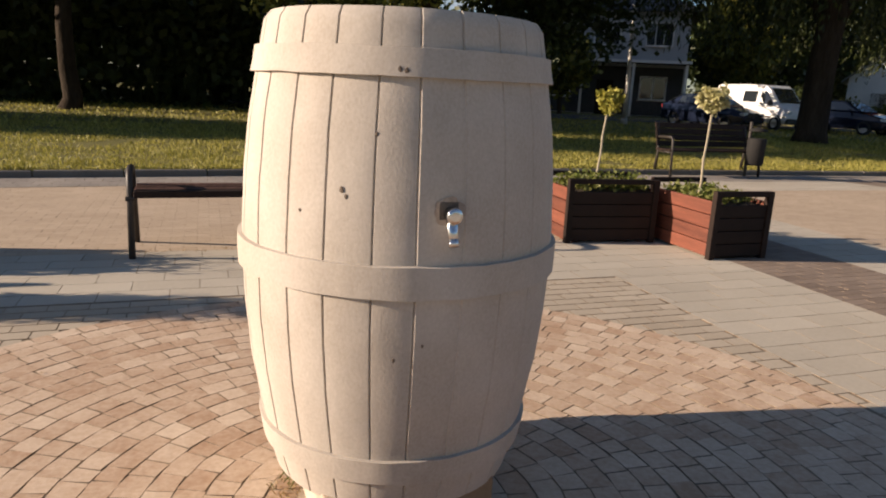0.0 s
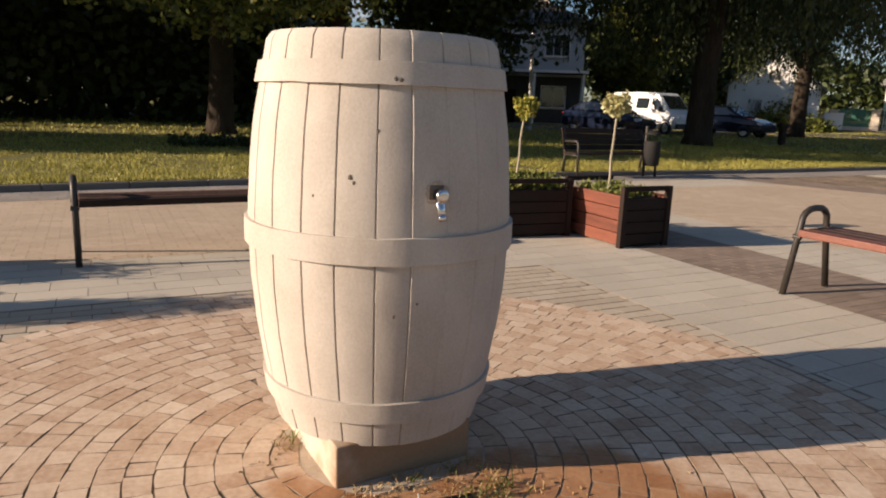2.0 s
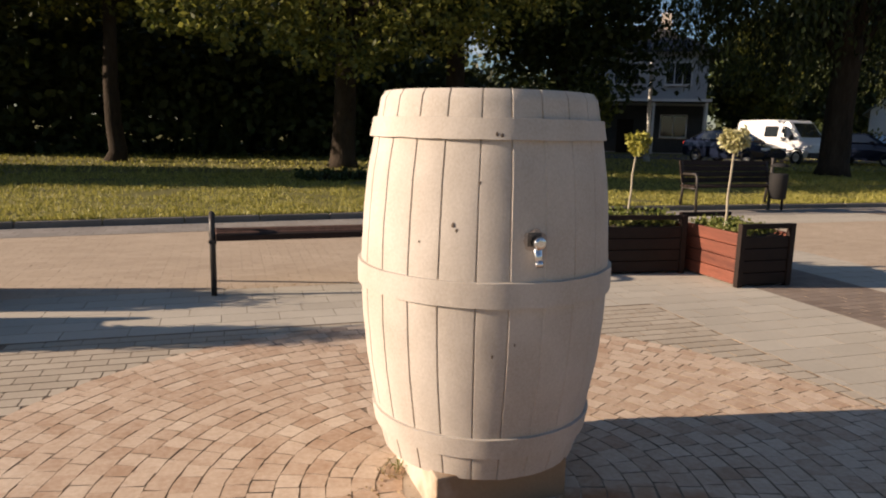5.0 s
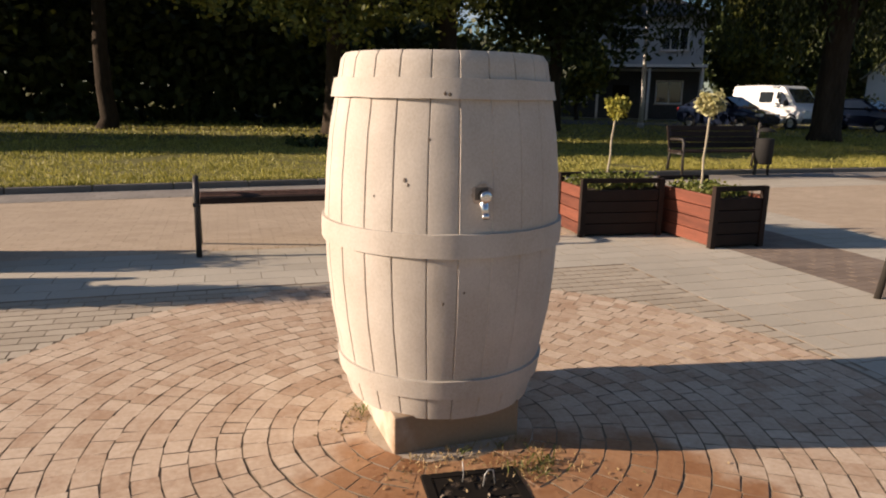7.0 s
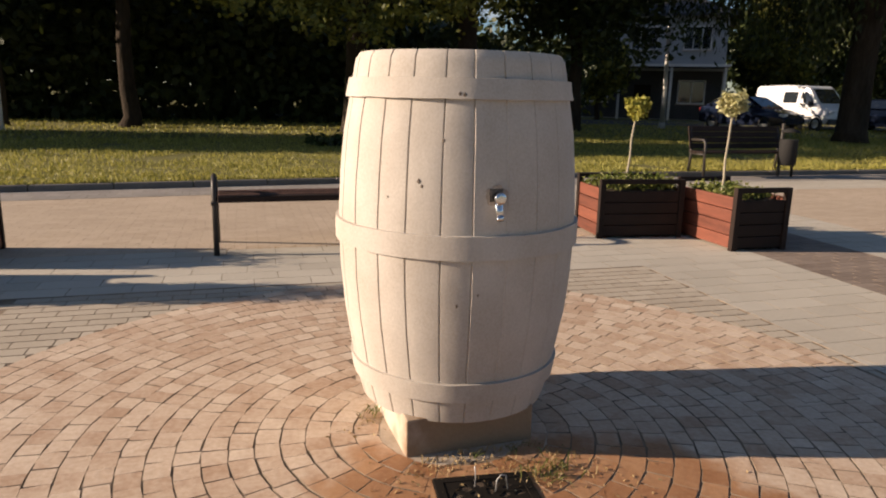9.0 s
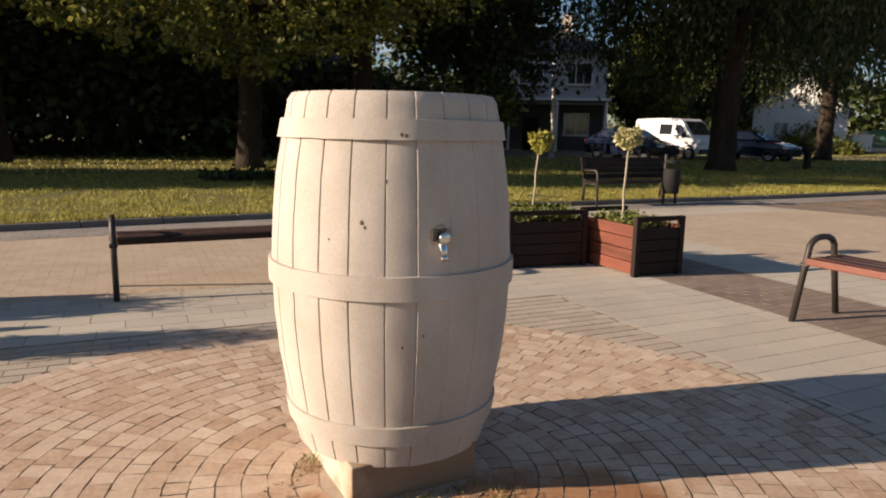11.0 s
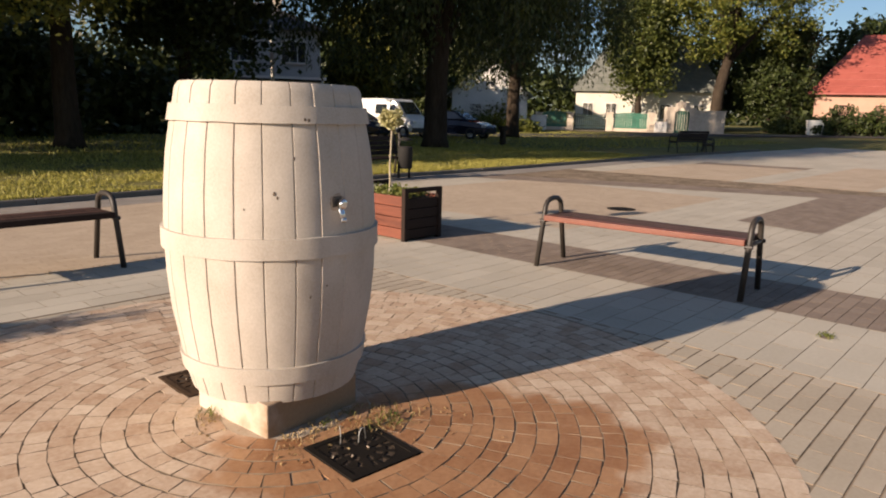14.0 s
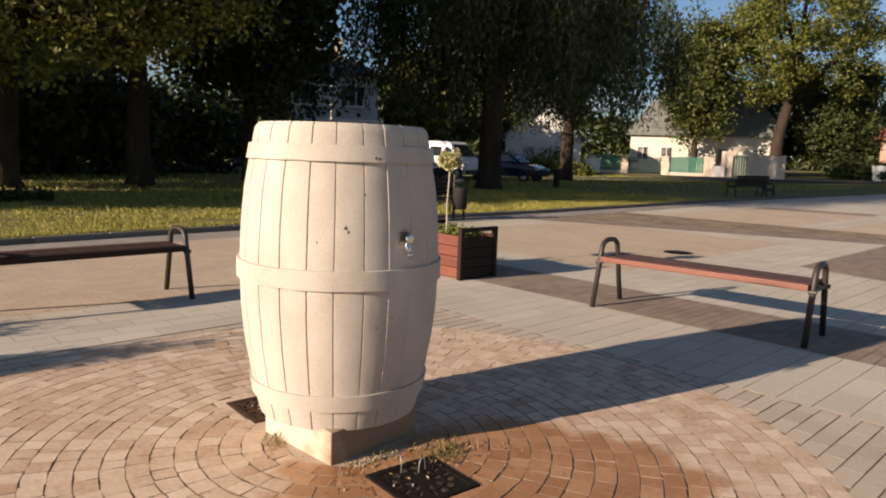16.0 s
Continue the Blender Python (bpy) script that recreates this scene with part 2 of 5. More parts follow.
M_PILLAR = mat("fence pillar stone", (0.40, 0.33, 0.25), (0.66, 0.58, 0.47), 12, 3, 0.9, 0.6, 0.02)
M_GLASS = glass_mat("dark glass")
M_VAN = mat("white van paint", (0.70, 0.70, 0.69), (0.80, 0.80, 0.79), 20, 0.7, 0.3, 0.0, spec=0.6)
M_NAVY = mat("navy car paint", (0.008, 0.012, 0.026), (0.016, 0.022, 0.045), 20, 1, 0.08, 0.0, spec=0.4)
M_TYRE = plain("tyre rubber", (0.02, 0.02, 0.02), 0.85)
M_RIM = plain("alloy rim", (0.45, 0.45, 0.45), 0.35, 0.8)
M_PLASTIC = plain("black plastic", (0.03, 0.03, 0.03), 0.5)
M_LENS = plain("lamp lens", (0.7, 0.7, 0.68), 0.12)
M_RED = plain("red lens", (0.35, 0.02, 0.015), 0.2)
M_GALV = mat("galvanised pole", (0.30, 0.29, 0.27), (0.45, 0.44, 0.41), 40, 4, 0.5, 0.1, 0.001, metal=0.4)
M_BLACK = mat("black bin paint", (0.012, 0.012, 0.012), (0.028, 0.026, 0.024), 30, 4, 0.8, 0.2, 0.001, spec=0.2)

# ---- building helpers ----
def link(name, bm, material, parent=None, m=None, label="", smooth=False):
    me = bpy.data.meshes.new(name)
    bm.normal_update()
    bm.to_mesh(me)
    bm.free()
    for x in material if isinstance(material, (list, tuple)) else [material]:
        me.materials.append(x)
    if smooth:
        me.shade_smooth()
    ob = new(name, me)
    if m is not None:
        ob.matrix_basis = m
    if parent is not None:
        ob.parent = parent
    if label:
        ob["label"] = label
    return ob


def part(name, bm, material, parent, label="", smooth=False, m=None):
    return link(name, bm, material, parent, m, label, smooth)


def thing(name, m, label, category, group="", kind=""):
    ob = new(name)
    ob.empty_display_size = 0.1
    ob.matrix_basis = m
    return tagged(ob, label, category, group, kind)


def from_lists(name, verts, faces, material, parent=None, m=None, smooth=False):
    me = bpy.data.meshes.new(name)
    me.from_pydata(verts, [], faces)
    me.materials.append(material)
    if smooth:
        me.shade_smooth()
    ob = new(name, me)
    if m is not None:
        ob.matrix_basis = m
    if parent is not None:
        ob.parent = parent
    return ob


def box(sx, sy, sz, c=(0, 0, 0), bevel=0.0, turn=None, bm=None):
    bm = bm or bmesh.new()
    r = bmesh.ops.create_cube(bm, size=1.0)
    mm = Matrix.Translation(c) @ (turn or Matrix()) @ Matrix.Diagonal((sx, sy, sz, 1))
    bmesh.ops.transform(bm, matrix=mm, verts=r["verts"])
    if bevel:
        es = list({e for v in r["verts"] for e in v.link_edges})
        bmesh.ops.bevel(bm, geom=es, offset=bevel, segments=2, affect="EDGES", profile=0.5)
    return bm


def tube(points, radii, sides=10, bm=None, cap=True, square=1.0):
    """A tapered tube along points."""
    bm = bm or bmesh.new()
    pts = [Vector(p) for p in points]
    if not isinstance(radii, (list, tuple)):
        radii = [radii] * len(pts)
    rings, side = [], None
    for i, p in enumerate(pts):
        d = (pts[min(i + 1, len(pts) - 1)] - pts[max(i - 1, 0)]).normalized()
        if side is None:
            side = d.orthogonal().normalized()
        side = (side - d * side.dot(d)).normalized()
        up = d.cross(side)
        rings.append([bm.verts.new(p + radii[i] * (math.cos(2 * math.pi * k / sides) * side + square * math.sin(2 * math.pi * k / sides) * up)) for k in range(sides)])
    for a, b in zip(rings, rings[1:]):
        for k in range(sides):
            bm.faces.new((a[k], a[(k + 1) % sides], b[(k + 1) % sides], b[k]))
    if cap:
        bm.faces.new(list(reversed(rings[0])))
        bm.faces.new(rings[-1])
    return bm


def lathe(profile, sides=32, bm=None, cap=True):
    """Spin (r, z) pairs round the z axis."""
    bm = bm or bmesh.new()
    rings = [[bm.verts.new((r * math.cos(2 * math.pi * k / sides), r * math.sin(2 * math.pi * k / sides), z)) for k in range(sides)] for r, z in profile]
    for a, b in zip(rings, rings[1:]):
        for k in range(sides):
            bm.faces.new((a[k], a[(k + 1) % sides], b[(k + 1) % sides], b[k]))
    if cap:
        bm.faces.new(list(reversed(rings[0])))
        bm.faces.new(rings[-1])
    return bm


def prism(outline, depth, bm=None, axis="y"):
    """Extrude an (x, z) outline along y, centred."""
    bm = bm or bmesh.new()
    a = [bm.verts.new((x, -depth / 2, z)) for x, z in outline]
    b = [bm.verts.new((x, depth / 2, z)) for x, z in outline]
    n = len(outline)
    bm.faces.new(a)
    bm.faces.new(list(reversed(b)))
    for i in range(n):
        bm.faces.new((a[i], b[i], b[(i + 1) % n], a[(i + 1) % n]))
    bmesh.ops.recalc_face_normals(bm, faces=bm.faces)
    return bm


# the paving's own axes: a along, b across, from the middle of the brick circle
PAVE = pose(0.46, 1.85, 0, 0, 0, 5)


def ab(a, b, z=0.0):
    return PAVE @ Vector((a, b, z))


def crisp(ob, degrees=28):
    ob.data.set_sharp_from_angle(angle=radians(degrees))
    return ob

# ---- ground ----
KERB = [(-60, 3.0), (-20, 5.6), (-4, 7.38), (0, 7.75), (5, 8.1), (12, 8.05), (25, 8.6), (60, 8.0)]


def kerb_b(a):
    for (a0, b0), (a1, b1) in zip(KERB, KERB[1:]):
        if a <= a1:
            return b0 + (b1 - b0) * (a - a0) / (a1 - a0)
    return KERB[-1][1]


def ground_z(x, y):
    p = PAVE.inverted() @ Vector((x, y, 0))
    rise = max(0.0, x - 38) * 0.012
    over = p.y - kerb_b(p.x)
    if over < 0.06 and x < 46:
        return -0.06 + rise
    return 0.07 + rise + 0.05 * noise.noise((x * 0.12, y * 0.12, 0)) * min(1, over / 3)


def sheet(name, xs, ys, material):
    vs, fs = [], []
    for j, y in enumerate(ys):
        for i, x in enumerate(xs):
            vs.append((x, y, ground_z(x, y)))
    w = len(xs)
    for j in range(len(ys) - 1):
        for i in range(w - 1):
            fs.append((j * w + i, j * w + i + 1, (j + 1) * w + i + 1, (j + 1) * w + i))
    ob = from_lists(name, vs, fs, material)
    ob.data.shade_smooth()
    return ob


near = [-26 + i * 0.5 for i in range(160)]
far_l, far_r = [-1500, -600, -250, -120, -70, -45, -32], [58, 64, 72, 85, 110, 160, 300, 700, 1500]
ys_near = [8.2 + 0.1 * i for i in range(48)] + [13 + 0.7 * i for i in range(50)]
tagged(sheet("ground", far_l + near + far_r, [-1500, -500, -150, -60, -30, -15, -6, 0, 4, 6, 7.4] + ys_near + [52, 60, 75, 100, 160, 300, 700, 1500], M_SOIL),
       "grassy ground of the park round the paved square", "ground", kind="structure")

# bed of joint sand under the paving
bm = bmesh.new()
bm.faces.new([bm.verts.new(ab(a, b, -0.004)) for a, b in [(-60, -40), (60, -40), (60, kerb_b(60) - 0.02), (25, kerb_b(25) - 0.02), (12, kerb_b(12) - 0.02), (5, kerb_b(5) - 0.02), (0, kerb_b(0) - 0.02), (-4, kerb_b(-4) - 0.02), (-20, kerb_b(-20) - 0.02), (-60, kerb_b(-60) - 0.02)]])
tagged(link("paving_bed", bm, M_JOINT), "dark joint sand and side shade and moss between pavers", "paving", kind="structure")

R_CIRCLE, HALF, RING = 2.25, 2.32, 3.60


class Pieces:
    """Joined pavers: bevelled tops with skirts."""
    def __init__(self):
        self.v, self.f, self.top = [], [], []

    def add(self, corners, top, skirt=0.02, edge=0.0004):
        n = len(corners)
        c = sum((Vector(p) for p in corners), Vector((0, 0))) / n
        base = len(self.v)
        for p in corners:
            q = Vector(p)
            self.v.append((*(PAVE @ Vector((q.x, q.y, 0))).to_2d(), top - skirt))
        for p in corners:
            q = Vector(p)
            self.v.append((*(PAVE @ Vector((q.x, q.y, 0))).to_2d(), top - edge))
        for p in corners:
            q = Vector(p)
            d = c - q
            q = q + d * (edge * 1.4 / max(d.length, 1e-3))
            self.v.append((*(PAVE @ Vector((q.x, q.y, 0))).to_2d(), top))
        for k in range(n):
            j = (k + 1) % n
            self.f.append((base + k, base + j, base + n + j, base + n + k))
            self.f.append((base + n + k, base + n + j, base + 2 * n + j, base + 2 * n + k))
            self.top += [False, False]
        self.f.append(tuple(base + 2 * n + k for k in range(n)))
        self.top.append(True)

    def make(self, name, material, label, parent):
        ob = from_lists(name, self.v, self.f, material, parent)
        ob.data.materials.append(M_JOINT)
        # Paver sides carry shade in their colour: the dark joint tone.
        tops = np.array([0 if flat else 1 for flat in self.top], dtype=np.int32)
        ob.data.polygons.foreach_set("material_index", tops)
        ob["kind"] = "stuff"
        if label:
            ob["label"] = label
        return ob


def paver_mesh(sx, sy, skirt=0.02, edge=0.0004):
    """One paver, middle of its top at the origin."""
    x, y, e = sx / 2, sy / 2, edge
    vs = [(-x, -y, -skirt), (x, -y, -skirt), (x, y, -skirt), (-x, y, -skirt), (-x, -y, -e), (x, -y, -e), (x, y, -e), (-x, y, -e),
          (-x + e, -y + e, 0), (x - e, -y + e, 0), (x - e, y - e, 0), (-x + e, y - e, 0)]
    fs = [(k, (k + 1) % 4, 4 + (k + 1) % 4, 4 + k) for k in range(4)] + [(4 + k, 4 + (k + 1) % 4, 8 + (k + 1) % 4, 8 + k) for k in range(4)] + [(8, 9, 10, 11)]
    return vs, fs


rng = random.Random(5)
plaza = thing("paved_square", Matrix(), "sunlit square of pale, tan and graphite concrete pavers", "paving", kind="structure")
circle = thing("brick_circle", Matrix(), "circle of clay pavers laid in rings, stained by water", "paving", kind="structure")
rest = {k: Pieces() for k in ("slab", "tan", "dark", "strip")}
SIZES = {"slab": (0.40, 0.20), "tan": (0.20, 0.10), "dark": (0.20, 0.10), "strip": (0.20, 0.20)}
slab_jobs, dark_jobs, rib_jobs = [], [], []


def clip(poly, region):
    """Cut a polygon by a convex region, both anticlockwise."""
    for (x0, y0), (x1, y1) in zip(region, region[1:] + region[:1]):
        out = []
        side = lambda p: (x1 - x0) * (p[1] - y0) - (y1 - y0) * (p[0] - x0)
        for p, q in zip(poly, poly[1:] + poly[:1]):
            sp, sq = side(p), side(q)
            if sp >= 0:
                out.append(p)
            if (sp > 0) != (sq > 0) and abs(sp - sq) > 1e-12:
                f = sp / (sp - sq)
                out.append((p[0] + f * (q[0] - p[0]), p[1] + f * (q[1] - p[1])))
        poly = out
        if len(poly) < 3:
            return []
    return poly


def lay(kind, region, grow=1.0, single=None, joint=0.0018):
    sa, sb = (v * grow for v in SIZES[kind])
    a0, a1 = min(p[0] for p in region), max(p[0] for p in region)
    b0, b1 = min(p[1] for p in region), max(p[1] for p in region)
    for j in range(int((b1 - b0) / sb) + 1):
        b = b0 + (j + 0.5) * sb
        shift = (j % 2) * 0.5 * sa + (0.2 * sa * rng.random() if kind == "slab" else 0)
        for i in range(-1, int((a1 - a0) / sa) + 2):
            a = a0 + shift + (i + 0.5) * sa
            g = joint * (0.8 + 0.5 * rng.random()) * (0.45 if kind == "tan" else 1.0)
            x, y = sa / 2 - g, sb / 2 - g
            whole = [(a - x, b - y), (a + x, b - y), (a + x, b + y), (a - x, b + y)]
            cut = clip(whole, region)
            if len(cut) < 3:
                continue
            area = abs(sum(p[0] * q[1] - q[0] * p[1] for p, q in zip(cut, cut[1:] + cut[:1]))) / 2
            if area < 0.0015:
                continue
            z = -0.0004 * rng.random()
            if single is not None and area > 3.99 * x * y and len(single) < 300:
                single.append((a, b, z))
            else:
                rest[kind].add(cut, z, 0.02, 0.0004)


def rect(a0, a1, b0, b1):
    return [(a0, b0), (a1, b0), (a1, b1), (a0, b1)]


def lane(b):
    return 10.4 + (6.42 - b) * 0.41


lay("slab", rect(-3.6, 3.6, HALF, 3.52), single=slab_jobs)
lay("slab", rect(HALF, 3.6, -HALF, HALF), single=slab_jobs)
lay("slab", rect(-3.6, 3.6, -5, -HALF))
lay("slab", rect(-3.6, -HALF, -HALF, HALF))
lay("dark", rect(3.6, 4.65, -2.2, 3.52), single=dark_jobs)
lay("dark", rect(3.6, 4.65, -5, -2.2))
lay("tan", rect(-9, 2.95, 3.52, 6.55))
lay("tan", [(-4, 6.55), (2.95, 6.55), (2.95, 7.15), (0, 6.93), (-4, 6.56)])
lay("slab", [(2.95, 3.52), (5.6, 3.52), (5.6, 7.28), (5, 7.28), (2.95, 7.15)])
lay("slab", rect(4.65, 5.6, -5, 3.52))
lay("tan", rect(5.6, 10.0, 1.95, 6.3))
lay("tan", [(10.0, 1.95), (10.9, 1.95), (10.9, 5.2), (lane(6.3), 6.3), (10.0, 6.3)])
lay("slab", [(5.6, 6.3), (lane(6.3), 6.3), (lane(7.25), 7.25), (5.6, 7.28)])
lay("slab", [(10.9, 0.78), (lane(0.78), 0.78), (10.9, 5.2)], 2)
lay("slab", rect(5.6, 10.9, 0.78, 1.95))
lay("slab", [(5.6, -0.38), (7.88, -0.38), (8.23, 0.78), (5.6, 0.78)])
lay("dark", [(7.88, -0.38), (lane(-0.38), -0.38), (lane(0.78), 0.78), (8.23, 0.78)])
lay("slab", [(5.6, -5), (lane(-5), -5), (lane(-0.38), -0.38), (5.6, -0.38)], 1)
lay("dark", [(lane(-5), -5), (lane(-5) + 1.1, -5), (lane(7.25) + 1.1, 7.25), (lane(7.25), 7.25)], 1.5)
lay("slab", [(lane(-5) + 1.1, -5), (15.6, -5), (14.4, 7.3), (lane(7.25) + 1.1, 7.25)], 2)
lay("slab", [(15.6, -5), (24, -5), (24, 0.4), (15.1, 0.4)], 2)
lay("tan", [(15.05, 0.4), (24, 0.4), (24, 2.4), (14.9, 2.4)], 3)
lay("slab", [(14.9, 2.4), (24, 2.4), (24, 3.2), (14.8, 3.2)], 2)
lay("tan", [(14.8, 3.2), (21.0, 3.2), (20.5, 6.4), (14.5, 6.4)], 3)
lay("slab", [(14.5, 6.4), (24, 6.4), (24, 7.75), (14.4, 7.3)], 2)
lay("dark", [(21.0, 3.2), (22.1, 3.2), (21.6, 6.4), (20.5, 6.4)], 3)
lay("slab", [(22.1, 3.2), (24, 3.2), (24, 6.4), (21.6, 6.4)], 2)
lay("slab", [(24, -6), (60, -6), (60, 7.9), (25, 8.4), (24, 8.4)], 4)
lay("slab", rect(-9, -3.6, -5, 3.52), 1.5)
lay("slab", rect(-30, -9, -6, 5.6), 5)
lay("slab", rect(-9, 24, -22, -5), 5)
for (a0, b0), (a1, b1) in zip(KERB[1:6], KERB[2:7]):
    lay("strip", [(a0, b0 - 0.8), (a1, b1 - 0.8), (a1, b1 - 0.02), (a0, b0 - 0.02)], 1.0 if a0 < 12 else 3.0)
rest["slab"].make("slab_field", M_SLAB_REST, "pale concrete slabs of the square", plaza)
rest["tan"].make("tan_paver_field", M_TAN, "tan concrete pavers of the square", plaza)
rest["dark"].make("graphite_paver_field", M_DARK_REST, "graphite pavers laid as dark bands", plaza)
rest["strip"].make("grey_strip", M_STRIP, "grey paver strip along the kerb", plaza)

# sand-coloured pavers between the circle and its square: the corners
corner = Pieces()
for j in range(int(2 * HALF / 0.105)):
    b = -HALF + (j + 0.5) * 0.105
    for i in range(int(2 * HALF / 0.21) + 1):
        a = -HALF + (i + 0.5 * (j % 2)) * 0.21 + 0.105
        lo, hi = a - 0.1025, a + 0.1025
        bb = max(abs(b - 0.05), abs(b + 0.05))
        edge_a = math.sqrt(max(0, (R_CIRCLE + 0.006) ** 2 - bb ** 2))
        if bb < R_CIRCLE:
            if a > 0:
                lo = max(lo, edge_a)
            else:
                hi = min(hi, -edge_a)
        lo, hi = max(lo, -HALF), min(hi, HALF)
        if hi - lo < 0.02:
            continue
        if hi - lo > 0.2 and len(rib_jobs) < 300:
            rib_jobs.append((a, b, -0.0005 * rng.random()))
        else:
            corner.add([(lo + 0.001, b - 0.0495), (hi - 0.001, b - 0.0495), (hi - 0.001, b + 0.0495), (lo + 0.001, b + 0.0495)], -0.0012)
corner.make("cut_paver", M_RIB, "sand-coloured pavers cut along the circle", plaza)

# rings of clay pavers
DRAINS = [(0.492, 1.297), (0.335, 2.44)]
DRAIN = 0.345
PLINTH = pose(0.468, 1.93, 0, 0, 0, 8)


def blocked(p):
    if any(abs(p.x - x) < DRAIN / 2 + 0.02 and abs(p.y - y) < DRAIN / 2 + 0.02 for x, y in DRAINS):
        return True
    q = PLINTH.inverted() @ p
    return abs(q.x) < 0.25 and abs(q.y) < 0.25


brick_jobs, circle_rest = [], Pieces()
r = 0.30
while r < R_CIRCLE - 0.05:
    w = 0.0965
    count = max(8, round(2 * math.pi * (r + w / 2) / 0.108))
    t0 = rng.random() * 6.28
    cuts = [t0 + (k + rng.uniform(-0.17, 0.17)) * 2 * math.pi / count for k in range(count)]
    for k in range(count):
        u0, u1 = cuts[k], cuts[(k + 1) % count] + (2 * math.pi if k == count - 1 else 0)
        um, rm = (u0 + u1) / 2, r + w / 2
        p = ab(rm * math.cos(um), rm * math.sin(um))
        if blocked(p):
            continue
        z = rng.uniform(-0.0005, 0.0005)
        near_front = p.y < 1.75 and rm < 1.75 and p.x > -0.9
        if near_front and len(brick_jobs) < 300:
            brick_jobs.append((r, w, u0, u1, z))
        else:
            g = 0.0020 + 0.0014 * rng.random()
            gu = 0.5 * g / rm
            mid = (r + w - g)
            wob = lambda: rng.uniform(-0.0038, 0.0038)
            corners = ([((r + g) * math.cos(u0 + gu), (r + g) * math.sin(u0 + gu)), (mid * math.cos(u0 + gu), mid * math.sin(u0 + gu)),
                             (mid * 1.0008 * math.cos(um), mid * 1.0008 * math.sin(um)),
                             (mid * math.cos(u1 - gu), mid * math.sin(u1 - gu)), ((r + g) * math.cos(u1 - gu), (r + g) * math.sin(u1 - gu))][::-1])
            circle_rest.add([(x + wob(), y + wob()) for x, y in corners], z, 0.02, 0.0006)
    r += w
# mortar round the plinth and the drains
part("mortar", box(0.70, 0.70, 0.02), M_PLINTH_DRY, circle, m=PLINTH @ Matrix.Translation((0, 0, -0.0112)))
for x, y in DRAINS:
    h = DRAIN / 2 + 0.03
    for sx, sy, cx, cy in ((2 * h + 0.05, 0.05, 0, h), (2 * h + 0.05, 0.05, 0, -h), (0.05, 2 * h - 0.05, h, 0), (0.05, 2 * h - 0.05, -h, 0)):
        part("mortar", box(sx, sy, 0.02), M_BRICK_REST, circle, m=pose(x + cx, y + cy, -0.0112))
circle_rest.make("clay_paver_field", M_BRICK_REST, "worn clay pavers in rings", circle)

# kerb stones between the square and the grass
kerb = thing("kerb", Matrix(), "low grey concrete kerb between square and grass", "kerb", kind="structure")
kvs, kfs = paver_mesh(0.99, 0.10, 0.2, 0.012)
kme = bpy.data.meshes.new("kerb_stone")
kme.from_pydata(kvs, [], kfs)
kme.materials.append(M_KERB)
a = -14.0
while a < 34:
    ob = new("kerb_stone", kme)
    sl = math.degrees(math.atan(kerb_b(a + 0.5) - kerb_b(a - 0.5)))
    ob.matrix_basis = PAVE @ pose(a, kerb_b(a) + 0.04, 0.078 + 0.004 * rng.random(), 0, 0, sl)
    ob.parent = kerb
    a += 1.0

# ---- the barrel fountain ----
BC = Vector((0.492, 1.992, 0))
PROFILE = [(1.022 * r, z) for r, z in [(0.371, 0.138), (0.396, 0.235), (0.414, 0.345), (0.440, 0.50), (0.455, 0.66), (0.461, 0.80), (0.460, 0.90), (0.452, 1.06), (0.438, 1.20), (0.417, 1.325), (0.405, 1.39), (0.388, 1.487)]]
GROOVE0 = -108.4


def stave_r(z):
    for (r0, z0), (r1, z1) in zip(PROFILE, PROFILE[1:]):
        if z <= z1:
            return r0 + (r1 - r0) * (z - z0) / (z1 - z0)
    return PROFILE[-1][0]


barrel = thing("barrel_fountain", pose(BC.x, BC.y, 0), "pale sandstone drinking fountain carved as a hooped barrel", "fountain")
# staves: one wall with a groove cut between neighbours
per = 16
us = []
CUTS = [-153.8, -138.1, -124.0, -108.4, -95.1] + [-95.1 + 15.065 * k for k in range(1, 20)] + [206.2]
qs = random.Random(31)
for s in range(len(CUTS) - 1):
    base, step = math.radians(CUTS[s]), math.radians(CUTS[s + 1] - CUTS[s])
    skew = 0.005 if s == 4 else qs.uniform(-0.0008, 0.0008)
    for f, cut in ((0.0, 0.0072), (0.010, 0.0055), (0.028, 0.0004), (0.07, 0.0), (0.3, -0.0002), (0.5, -0.0003), (0.7, -0.0002), (0.93, 0.0), (0.972, 0.0004), (0.990, 0.0055)):
        us.append((base + f * step, cut + skew * (f - 0.5)))
zs = [0.138 + (1.487 - 0.138) * i / 60 for i in range(61)]
bm = bmesh.new()
rows = []
for z in zs:
    row = []
    for u, cut in us:
        fade = 1.0
        sector = (math.degrees(u) - GROOVE0) % 360
        if 14 < sector < 90 and cut > 0.004:
            fade = 0.45 if z < 1.32 else 0.9
        wob = 0.0016 * noise.noise((4 * math.cos(u), 4 * math.sin(u), 6 * z)) + 0.0009 * noise.noise((15 * math.cos(u), 15 * math.sin(u), 22 * z))
        rr = stave_r(z) - cut * fade + wob - (0.012 * max(0, (z - 1.47) / 0.017) ** 2 if z > 1.47 else 0)
        du = 0.0025 * noise.noise((3 * math.cos(u), 3 * math.sin(u), 2.5 * z)) / rr
        row.append(bm.verts.new((rr * math.cos(u + du), rr * math.sin(u + du), z)))
    rows.append(row)
n = len(us)
for p, q in zip(rows, rows[1:]):
    for k in range(n):
        bm.faces.new((p[k], p[(k + 1) % n], q[(k + 1) % n], q[k]))
